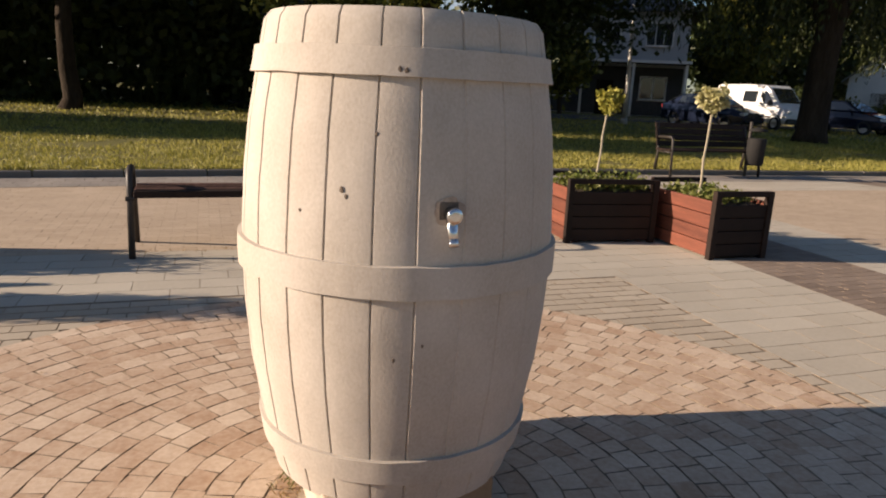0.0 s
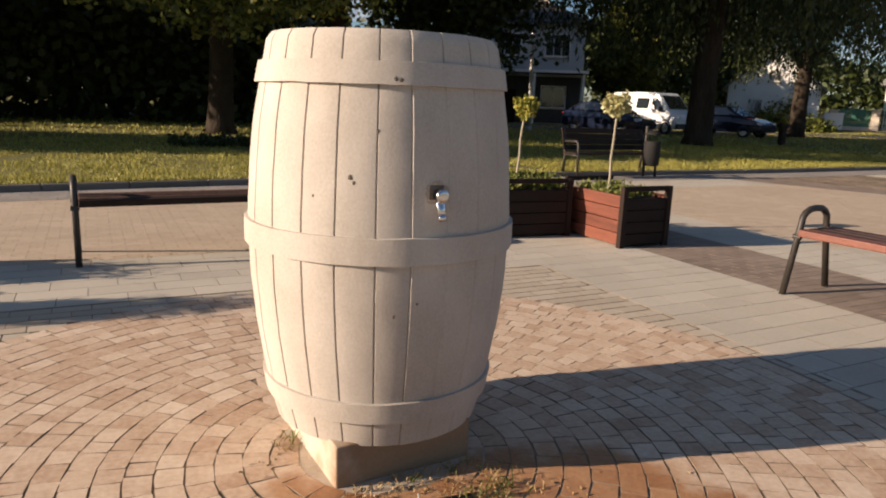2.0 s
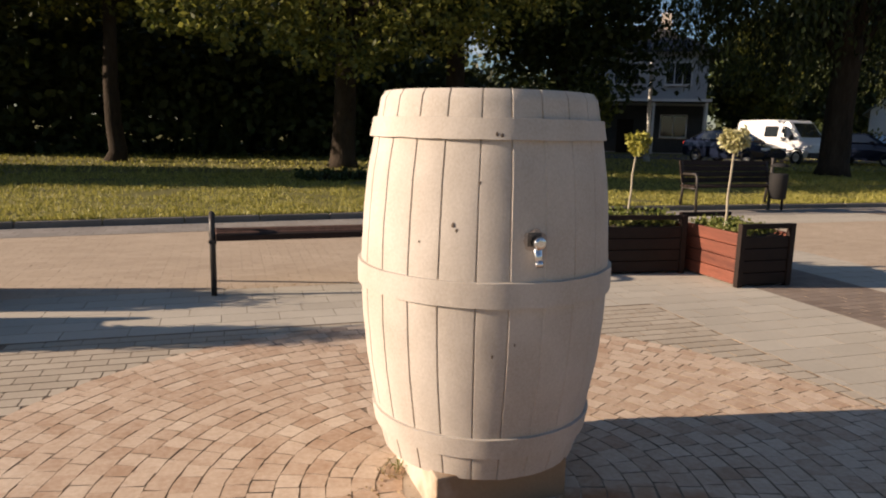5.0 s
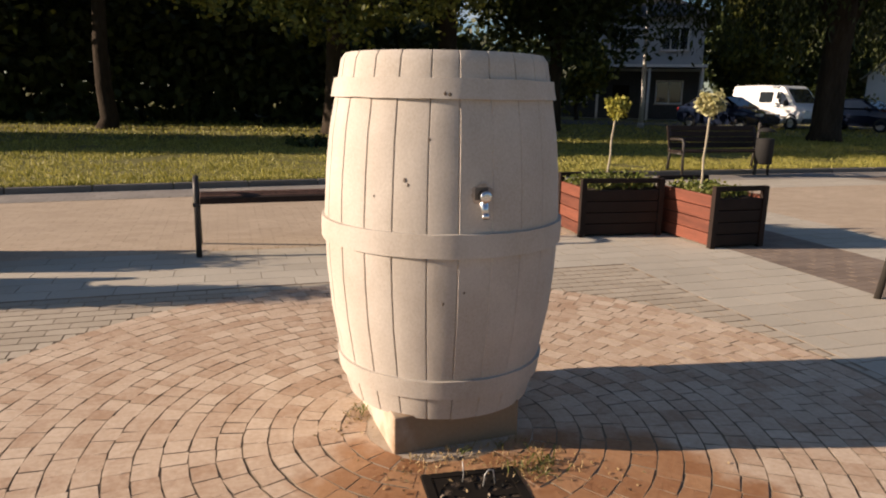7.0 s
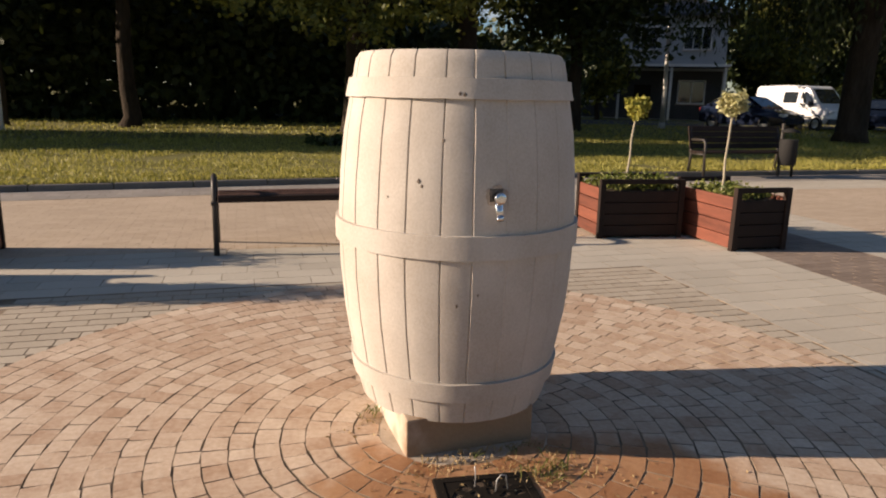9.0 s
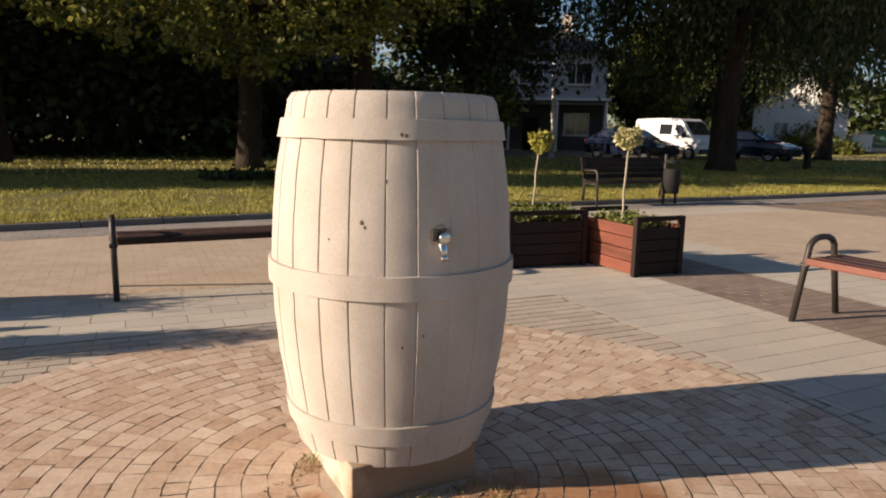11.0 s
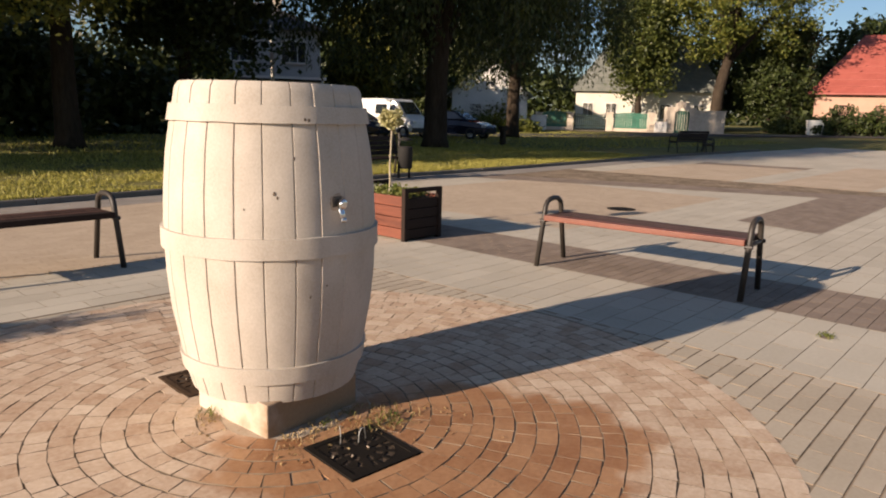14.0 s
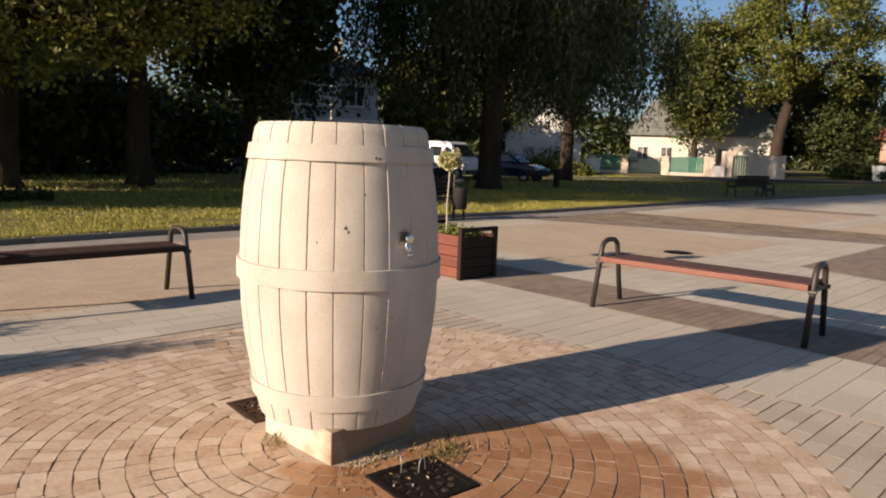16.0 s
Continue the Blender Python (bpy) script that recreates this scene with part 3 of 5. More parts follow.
inner = [bm.verts.new((0.335 * math.cos(u), 0.335 * math.sin(u), 1.484)) for u, _ in us]
deep = [bm.verts.new((0.328 * math.cos(u), 0.328 * math.sin(u), 1.462)) for u, _ in us]
for k in range(n):
    j = (k + 1) % n
    bm.faces.new((rows[-1][k], rows[-1][j], inner[j], inner[k]))
    bm.faces.new((inner[k], inner[j], deep[j], deep[k]))
bm.faces.new(deep)
bm.faces.new(list(reversed(rows[0])))
crisp(part("stave_wall", bm, M_STONE, barrel, "pale stone staves with carved grooves", True))


def hoop(z0, z1, proud, seed):
    bm = bmesh.new()
    sides, rings = 160, []
    shape = [(-0.01, 0.0), (proud * 0.75, 0.004), (proud, 0.012), (proud, 0.5), (proud, 0.988), (proud * 0.8, 0.996), (-0.01, 1.0)]
    for off, f in shape:
        ring = []
        for k in range(sides):
            u = 2 * math.pi * k / sides
            c, s = math.cos(u), math.sin(u)
            wob = 0.0025 * noise.noise((3 * c + seed, 3 * s, f)) + 0.0015 * noise.noise((11 * c + seed, 11 * s, 3 * f))
            edge = 0.0022 * noise.noise((7 * c, 7 * s + seed, 0.3)) * (1 if f > 0.5 else -1)
            z = z0 + (z1 - z0) * min(1, max(0, f)) + (edge if f < 0.1 or f > 0.9 else 0)
            rr = stave_r(z) + off + (wob if off > 0 else 0)
            ring.append(bm.verts.new((rr * c, rr * s, z)))
        rings.append(ring)
    for p, q in zip(rings, rings[1:]):
        for k in range(sides):
            bm.faces.new((p[k], p[(k + 1) % sides], q[(k + 1) % sides], q[k]))
    crisp(part("hoop", bm, M_STONE, barrel, "", True))


hoop(0.234, 0.310, 0.012, 1)
hoop(0.785, 0.872, 0.013, 5)
hoop(1.325, 1.395, 0.014, 9)
for ang, z, s in ((-118.4, 1.052, 0.008), (-117.0, 1.036, 0.006), (-108.2, 1.19, 0.006), (-101.8, 1.340, 0.009), (-99.6, 1.336, 0.010), (-133, 0.99, 0.004), (-101, 0.62, 0.006), (-92, 0.66, 0.005)):
    bm = bmesh.new()
    bmesh.ops.create_icosphere(bm, subdivisions=1, radius=s)
    for v in bm.verts:
        v.co = Vector((v.co.x * 0.22, v.co.y * 0.75, v.co.z * 1.2)) * (1 + 0.5 * noise.noise(v.co * 300))
    rr = stave_r(z) + (0.0135 if z > 1.32 else 0.001)
    u = math.radians(ang)
    part("chip", bm, M_CHIP, barrel, "small dark chip in the stone", m=Matrix.Translation((rr * math.cos(u), rr * math.sin(u), z)) @ Matrix.Rotation(u, 4, "Z"))

# square plinth
bm = box(0.52, 0.52, 0.240, (0, 0, 0.029), 0.006)
bmesh.ops.subdivide_edges(bm, edges=[e for e in bm.edges if e.calc_length() > 0.1], cuts=6, use_grid_fill=True)
for v in bm.verts:
    v.co += 0.002 * Vector(noise.noise_vector(v.co * 9))
tagged(link("plinth", bm, M_PLINTH, None, PLINTH), "square pale concrete plinth under the barrel, front darkened with stain and shade", "plinth")

# the tap: rose, body, push button, spout
tap = thing("water_tap", pose(BC.x, BC.y, 1.005) @ Matrix.Rotation(radians(-85.2), 4, "Z") @ Matrix.Translation((stave_r(1.005), 0, 0)) @ Matrix.Diagonal((0.72, 1, 1, 1)), "small chrome push-button water tap set in the stone", "tap")
ACROSS = Matrix.Rotation(radians(90), 4, "Y")
# Plate coloured dark for the shadow in the recess round the tap.
bm = box(0.016, 0.050, 0.046, (-0.004, -0.002, 0.006), 0.004)
part("rose", bm, mat("dark recess plate", (0.03, 0.024, 0.018), (0.12, 0.10, 0.08), 90, 20, 0.7, 0.5, 0.002), tap, "dark square plate giving the recess round the tap its shade")
bm = lathe([(0.017, 0.0), (0.017, 0.040), (0.0205, 0.042), (0.0205, 0.060), (0.018, 0.064), (0.010, 0.066), (0.0, 0.066)], 24, cap=False)
bmesh.ops.transform(bm, matrix=ACROSS, verts=bm.verts)
part("push_button", bm, M_CHROME, tap, "polished round chrome button", True)
bm = tube([(0.030, 0, -0.012), (0.036, 0, -0.030), (0.046, 0, -0.042), (0.056, 0, -0.060)], [0.013, 0.0155, 0.014, 0.0115], 16)
part("spout", bm, M_CHROME, tap, "short curved chrome spout", True)
bm = tube([(0.056, 0, -0.060), (0.062, 0, -0.075)], [0.014, 0.0135], 16)
part("spout_ring", bm, M_CHROME, tap, "", True)
# darker ragged patch on the stone round the tap
bm = bmesh.new()
pts = []
for k in range(26):
    u = 2 * math.pi * k / 26
    rr = 0.040 * (1 + 0.35 * noise.noise((2 * math.cos(u), 2 * math.sin(u), 3)))
    pts.append(bm.verts.new((0.0025 - 0.9 * (rr * math.cos(u)) ** 2, rr * math.cos(u), rr * math.sin(u) * 0.9 + 0.004)))
bm.faces.new(pts)
part("tap_patch", bm, mat("tap_patch", (0.20, 0.155, 0.12), (0.40, 0.335, 0.275), 60, 30, 0.7, 0.3, 0.002), tap, "darker ragged patch on the stone")


# ---- drains ----
def drain(x, y, turn, seed, iron, label, bits):
    d = thing("drain_grate", pose(x, y, 0.004, 0, 0, turn), label, "drain", "drain grates by the fountain")
    bm = bmesh.new()
    h = DRAIN / 2
    for sx, sy, cx, cy in ((DRAIN, 0.03, 0, h - 0.015), (DRAIN, 0.03, 0, -h + 0.015), (0.03, DRAIN - 0.06, h - 0.015, 0), (0.03, DRAIN - 0.06, -h + 0.015, 0)):
        box(sx, sy, 0.03, (cx, cy, -0.014), bm=bm)
    part("frame", bm, iron, d)
    # Dark backing plate makes the slots look deep and shaded.
    part("backing_plate", box(DRAIN - 0.07, DRAIN - 0.07, 0.02, (0, 0, -0.0158)), M_SOILPOT, d, "dark plate standing in for the shade below the slots")
    bm = bmesh.new()
    verts = lambda r, z, k: (r * math.cos(2 * math.pi * k / 40), r * math.sin(2 * math.pi * k / 40), z)
    ring = [bm.verts.new(verts(0.142, -0.002, k)) for k in range(40)]
    sq = []
    for k in range(40):
        c, s = math.cos(2 * math.pi * k / 40), math.sin(2 * math.pi * k / 40)
        f = (h - 0.03) / max(abs(c), abs(s))
        sq.append(bm.verts.new((f * c, f * s, -0.002)))
    for k in range(40):
        bm.faces.new((ring[k], sq[k], sq[(k + 1) % 40], ring[(k + 1) % 40]))
    part("corner_plate", bm, iron, d)
    bm = bmesh.new()
    for r0, r1, teeth in ((0.100, 0.138, 14), (0.052, 0.088, 8), (0.0, 0.036, 1)):
        for k in range(40):
            solid = True if teeth == 1 else ((k * teeth / 40) % 1.0) < 0.45
            z = -0.0015 if solid else -0.022
            vs = [bm.verts.new((r * math.cos(2 * math.pi * q / 40), r * math.sin(2 * math.pi * q / 40), z)) for r, q in ((r0, k), (r1, k), (r1, k + 1), (r0, k + 1))]
            bm.faces.new(vs)
    for r0, r1 in ((0.088, 0.100), (0.036, 0.052), (0.138, 0.142)):
        for k in range(40):
            vs = [bm.verts.new((r * math.cos(2 * math.pi * q / 40), r * math.sin(2 * math.pi * q / 40), -0.0015)) for r, q in ((r0, k), (r1, k), (r1, k + 1), (r0, k + 1))]
            bm.faces.new(vs)
    bmesh.ops.remove_doubles(bm, verts=bm.verts, dist=1e-5)
    ex = bmesh.ops.extrude_face_region(bm, geom=bm.faces[:])
    for v in ex["geom"]:
        if isinstance(v, bmesh.types.BMVert):
            v.co.z -= 0.012
    bmesh.ops.recalc_face_normals(bm, faces=bm.faces)
    part("grate", bm, iron, d)
    # grit caught in the slots
    q = random.Random(seed)
    bm = bmesh.new()
    for _ in range(bits):
        rr, u = 0.13 * math.sqrt(q.random()), 6.28 * q.random()
        box(0.009 + 0.010 * q.random(), 0.004 + 0.004 * q.random(), 0.004, (rr * math.cos(u), rr * math.sin(u), 0.002), 0, Matrix.Rotation(6.28 * q.random(), 4, "Z"), bm)
    part("debris", bm, M_TAN, d, "pale grit caught in the slots")["kind"] = "stuff"
    return d


drain(*DRAINS[0], 0, 3, M_IRON, "square black cast-iron drain grate with slots and debris", 3)
drain(*DRAINS[1], 2, 4, M_RUST, "square rusty drain grate half filled with dirt", 16)
# a bent wire standing in the front grate
bm = tube([(0, 0, 0), (0.005, 0, 0.05), (0.02, 0, 0.066), (0.04, 0, 0.06), (0.05, 0, 0.0)], 0.0025, 6)
tagged(link("bent_wire", bm, M_GALV, None, pose(0.52, 1.36, -0.004, 0, 0, 15), "", True), "pale bent wire loop standing in the drain grate", "wire")
bm = tube([(0, 0, 0), (0.004, 0.002, 0.04), (0.0, 0.004, 0.085)], 0.0022, 6)
tagged(link("straight_wire", bm, M_GALV, None, pose(0.455, 1.40, -0.004), "", True), "short pale wire standing in the drain grate", "wire")


# ---- benches without a back ----
def backless_bench(m, label, length, front):
    b = thing("park_bench", m, label, "bench", "backless benches round the fountain")
    for x in (0, length):
        pts = [(x, 0.0, -0.005)]
        for k in range(9):
            u = math.pi * (1 - k / 8)
            pts.append((x, 0.272 + 0.160 * math.copysign(abs(math.cos(u)) ** 0.8, math.cos(u)), 0.500 + 0.122 * abs(math.sin(u)) ** 0.8))
        pts.append((x, 0.545, -0.005))
        part("end_frame", tube(pts, 0.024, 12), M_TUBE, b, "dark bent steel tube leg and armrest", True)
        part("cross_bar", tube([(x, 0.09, 0.425), (x, 0.485, 0.425)], 0.018, 10), M_TUBE, b, "", True)
        for y in (0.085, 0.49):
            part("bracket", tube([(x - 0.03, y, 0.42), (x + 0.03, y, 0.42)], 0.018, 10), M_TUBE, b)
    for k in range(4):
        y = 0.075 + 0.1 * k + 0.012 * k
        bm = box(length - 0.05, 0.094, 0.050, (length / 2, y + 0.02, 0.452), 0.007)
        part("seat_plank", bm, front if k == 0 else M_SEAT, b)
    part("stretcher", tube([(0, 0.29, 0.425), (length, 0.29, 0.425)], 0.012, 8), M_TUBE, b)
    return b


# Front plank uses the dark tone for the shade on its front edge.
backless_bench(pose(-0.86, 5.075, 0, 0, 0, 6.2), "backless park bench with dark steel ends on the tan paving edge", 1.76, M_FRAME)
backless_bench(pose(3.893, 3.155, 0, 0, 0, -80.5), "backless park bench with worn red-brown seat planks and steel ends", 1.825, M_WOOD)


# ---- bench with a back, by the grass ----
def back_bench(m, label, group=""):
    b = thing("park_bench", m, label, "bench", group)
    L = 1.95
    for x in (0.05, L - 0.05):
        part("rear_leg", tube([(x, 0.48, 0), (x, 0.42, 0.42), (x, 0.52, 0.86)], 0.026, 10), M_TUBE, b, "", True)
        part("front_leg", tube([(x, 0.02, 0), (x, 0.05, 0.60), (x, 0.09, 0.655), (x, 0.44, 0.64)], 0.024, 10), M_TUBE, b, "", True)
        part("seat_rail", tube([(x, 0.03, 0.40), (x, 0.44, 0.40)], 0.02, 8), M_TUBE, b, "", True)
    for k in range(4):
        part("seat_plank", box(L, 0.092, 0.035, (L / 2, 0.08 + 0.105 * k, 0.437), 0.006), M_FRAME, b)
    for k in range(4):
        part("back_plank", box(L, 0.03, 0.092, (L / 2, 0.430 + 0.026 * k, 0.53 + 0.1 * k), 0.006, Matrix.Rotation(radians(-13), 4, "X")), M_FRAME, b)
    return b


back_bench(pose(6.58, 10.2, 0, 0, 0, 5), "dark park bench with back and armrests beside the grass")


# ---- planters ----
def planter(m, w, d, label, slot=True):
    """w along x (dark end panel), d along y (planked side)."""
    p = thing("planter", m, label, "planter", "wooden planters on the square")
    H, POST = 0.575, 0.055
    for x in (POST / 2, w - POST / 2):
        for y in (POST / 2, d - POST / 2):
            part("post", box(POST, POST, H, (x, y, H / 2), 0.004), M_FRAME, p)
    for y in (POST / 2, d - POST / 2):
        part("top_rail", box(w - 2 * POST, POST * 0.8, 0.045, (w / 2, y, H - 0.0225), 0.004), M_FRAME, p)
        for k in range(4):
            # End panels face away from the sun; their shade is in the colour.
            part("end_plank", box(w - 2 * POST, 0.03, 0.105, (w / 2, y, 0.075 + 0.111 * k), 0.006), M_FRAME, p)
    for x in (POST / 2, w - POST / 2):
        for k in range(4):
            part("side_plank", box(0.03, d - 2 * POST, 0.112, (x, d / 2, 0.075 + 0.118 * k), 0.007), M_WOOD, p, "red-brown stained plank")
    bm = bmesh.new()
    bmesh.ops.create_grid(bm, x_segments=14, y_segments=14, size=0.5)
    for v in bm.verts:
        v.co = Vector((w / 2 + v.co.x * (w - 0.09), d / 2 + v.co.y * (d - 0.09), 0.455 + 0.03 * noise.noise((v.co.x * 5, v.co.y * 5, w))))
    part("soil", bm, M_SOILPOT, p, "", True)
    part("liner", box(w - 0.1, d - 0.1, 0.40, (w / 2, d / 2, 0.24)), M_SOILPOT, p)
    return p


P_A = pose(3.634, 4.774, 0, 0, 0, 4)
P_B = pose(2.63, 5.43, 0, 0, 0, 0)
P_L = pose(-3.15, 4.86, 0, 0, 0, 6)
# Planter out of view, added to cast the shadow band on the slabs.
P_UNSEEN = pose(-3.86, 3.98, 0, 0, 0, 6)
planter(P_A, 0.585, 0.93, "square wooden planter with dark end panels and red-brown planks")
planter(P_B, 0.88, 0.62, "wide dark wooden planter with low greenery and a young tree")
planter(P_L, 0.60, 0.62, "dark wooden planter with trailing green plants")
planter(P_UNSEEN, 0.90, 0.62, "unseen wooden planter added to cast a shadow band on the slabs")


def leaves(points, size, q, spread=1.0, droop=0.0, long=1.5):
    """Leaf quads with a fold, one at each point."""
    vs, fs = [], []
    for p in points:
        d = Vector((q.gauss(0, 1), q.gauss(0, 1), q.gauss(0, 1) * spread - droop)).normalized()
        s = d.orthogonal().normalized()
        s = (Matrix.Rotation(q.random() * 6.28, 3, d) @ s) * size * 0.5 * q.uniform(0.6, 1.2)
        d = d * size * long * 0.5 * q.uniform(0.7, 1.25)
        n0 = len(vs)
        p = Vector(p)
        vs += [p - d, p + s, p + d, p - s]
        fs.append((n0, n0 + 1, n0 + 2, n0 + 3))
    return vs, fs


def plants(m, w, d, seed, count, material, label, high=0.10):
    q = random.Random(seed)
    pts = []
    for _ in range(count // 12):
        cx, cy, r = q.uniform(0.08, w - 0.08), q.uniform(0.08, d - 0.08), q.uniform(0.03, 0.08)
        for _ in range(12):
            pts.append((cx + q.gauss(0, r), cy + q.gauss(0, r), 0.475 + abs(q.gauss(0, high * 0.6))))
    pts = [p for p in pts if 0.02 < p[0] < w - 0.02 and 0.02 < p[1] < d - 0.02]
    vs, fs = leaves(pts, 0.032, q)
    return tagged(from_lists("bedding_plants", vs, fs, material, None, m), label, "plants", kind="stuff")


plants(P_A, 0.585, 0.93, 1, 1100, M_WEED, "low green ground cover growing in the planter", 0.055)
plants(P_B, 0.90, 0.62, 2, 1800, M_WEED, "low green ground cover growing in the wide planter", 0.085)
plants(P_L, 0.60, 0.62, 3, 1500, M_WEED, "bushy green bedding plants in the planter", 0.2)
# Plants of the unseen planter, tall enough for the shadow's length.
plants(P_UNSEEN, 0.90, 0.45, 4, 9000, M_WEED, "unseen tall plants added to lengthen the shadow on the slabs", 0.42)


def standard_tree(base, top, r, seed, material, label):
    t = thing("standard_tree", pose(*base), label, "small tree", "clipped standard trees in planters")
    dx, dy, dz = (top[i] - base[i] for i in range(3))
    q = random.Random(seed)
    pts = [(dx * f + 0.006 * q.gauss(0, 1) * (0 < f < 1), dy * f + 0.006 * q.gauss(0, 1) * (0 < f < 1), dz * f) for f in (-0.06, 0.2, 0.4, 0.6, 0.8, 1.0)]
    part("stem", tube(pts, [0.013, 0.012, 0.011, 0.0105, 0.010, 0.009], 8), M_STEM, t, "thin pale stem", True)
    bm = bmesh.new()
    for k in range(9):
        u, e = q.random() * 6.28, q.uniform(-0.3, 1.2)
        tip = Vector((dx, dy, dz)) + 0.8 * r * Vector((math.cos(u) * math.cos(e), math.sin(u) * math.cos(e), math.sin(e)))
        tube([(dx, dy, dz - 0.04), tuple(tip)], [0.005, 0.002], 5, bm)
    part("twigs", bm, M_STEM, t)
    cl = []
    for _ in range(46):
        d = Vector((q.gauss(0, 1), q.gauss(0, 1), q.gauss(0, 0.8))).normalized() * r * q.uniform(0.45, 0.98)
        for _ in range(17):
            cl.append(Vector((dx, dy, dz)) + d + Vector((q.gauss(0, 1), q.gauss(0, 1), q.gauss(0, 1))) * r * 0.17)
    vs, fs = leaves(cl, 0.034, q)
    c = from_lists("crown", vs, fs, material, t)
    c["label"] = "round leafy clipped crown"
    return t


standard_tree((3.70, 5.13, 0.45), (3.72, 5.11, 1.31), 0.115, 11, M_BALLPALE, "young standard tree with pale variegated ball crown")
standard_tree((3.05, 5.80, 0.45), (3.12, 5.82, 1.25), 0.115, 12, M_BALL, "young standard tree with yellow-green ball crown")

# ---- trees ----
def lump(x, y, z):
    return noise.noise((x, y, z))


def tree(x, y, height, crown_base, crown_r, trunk_r, seed, count, leaf, material, label, lean=(0, 0), gap=0.35, skirt=0.0, group="park trees", clump=0.9, hanging=()):
    """Broadleaf tree: tapered trunk, limbs that fork, a crown of leaf clumps at the limbs' ends."""
    q = random.Random(seed)
    z0 = ground_z(x, y) - 0.05
    t = thing("tree", pose(x, y, z0), label, "tree", group)
    fork = crown_base + 0.12 * (height - crown_base)
    pts = [(lean[0] * f * f + 0.03 * q.gauss(0, 1) * (f > 0), lean[1] * f * f + 0.03 * q.gauss(0, 1) * (f > 0), fork * f) for f in (0, 0.08, 0.25, 0.5, 0.75, 1.0)]
    tops = [(lean[0] * 1.3, lean[1] * 1.3, fork + (height - fork) * 0.4), (lean[0] * 1.5, lean[1] * 1.5, height * 0.93)]
    part("trunk", tube(pts + tops, [trunk_r * k for k in (1.45, 1.12, 1.0, 0.92, 0.84, 0.74, 0.4, 0.1)], 12), M_BARK, t, "rough dark bark", True)
    ends = []
    mid = Vector((lean[0], lean[1], crown_base + (height - crown_base) * 0.5))
    half_h = (height - crown_base) * 0.5
    for k in range(11):
        u = 2 * math.pi * (k + q.random() * 0.7) / 11 * 1.62
        f = q.uniform(0.75, 1.15) if k < 8 else q.uniform(1.2, 1.6)
        start = Vector((lean[0] * f, lean[1] * f, min(fork * f, height * 0.75)))
        e = q.uniform(-0.15, 0.95)
        d = Vector((math.cos(u) * math.cos(e), math.sin(u) * math.cos(e), math.sin(e)))
        end = mid + Vector((d.x * crown_r * 0.8, d.y * crown_r * 0.8, d.z * half_h * 0.8))
        bend = start.lerp(end, 0.5) + Vector((q.gauss(0, 0.3), q.gauss(0, 0.3), q.uniform(0.1, 0.9)))
        limb = part("limb", tube([start, start.lerp(bend, 0.5), bend, bend.lerp(end, 0.5), end], [trunk_r * w for w in (0.42, 0.34, 0.25, 0.16, 0.05)], 7), M_BARK, t, "", True)
        ends += [bend.lerp(end, 0.4), end]
    # clumps through the crown, more near its skin, with gaps
    pts, per = [], 26
    tries = 0
    while len(pts) < count and tries < 40000:
        tries += 1
        d = Vector((q.gauss(0, 1), q.gauss(0, 1), q.gauss(0, 1))).normalized()
        k = q.uniform(0.35, 1.0) ** 0.6 * (0.82 + 0.30 * lump(2.2 * d.x + seed, 2.2 * d.y, 2.2 * d.z))
        wide = 1.0 if d.z > 0 else 1 + skirt * (1 / (math.hypot(d.x, d.y) + 0.22) - 0.82)
        c = mid + Vector((d.x * crown_r * k * wide, d.y * crown_r * k * wide, d.z * half_h * k))
        if lump(c.x * 0.55 + seed, c.y * 0.55, c.z * 0.55) < gap - 0.55:
            continue
        w = clump * q.uniform(0.5, 1.0) * 0.55
        for _ in range(per):
            pts.append(c + Vector((q.gauss(0, w), q.gauss(0, w), q.gauss(0, w * 0.75) - 0.2 * w)))
    for hx, hy, hz in hanging:
        end = Vector((hx, hy, hz))
        start = Vector((lean[0] * 0.8, lean[1] * 0.8, fork * 0.9))
        bend = start.lerp(end, 0.6) + Vector((0, 0, 1.1))
        part("limb", tube([start, start.lerp(bend, 0.5) + Vector((0, 0, 0.3)), bend, end], [trunk_r * w for w in (0.25, 0.18, 0.1, 0.03)], 7), M_BARK, t, "", True)
        for _ in range(26):
            cc = end + Vector((q.gauss(0, 0.45), q.gauss(0, 0.5), abs(q.gauss(0, 0.75)) - 0.15))
            for _ in range(20):
                pts.append(cc + Vector((q.gauss(0, 0.13), q.gauss(0, 0.13), q.gauss(0, 0.12))))
    vs, fs = leaves(pts, leaf, q, 0.8, 0.3)
    c = from_lists("crown", vs, fs, material, t)
    c["label"] = "dense uneven leafy crown"
    return t


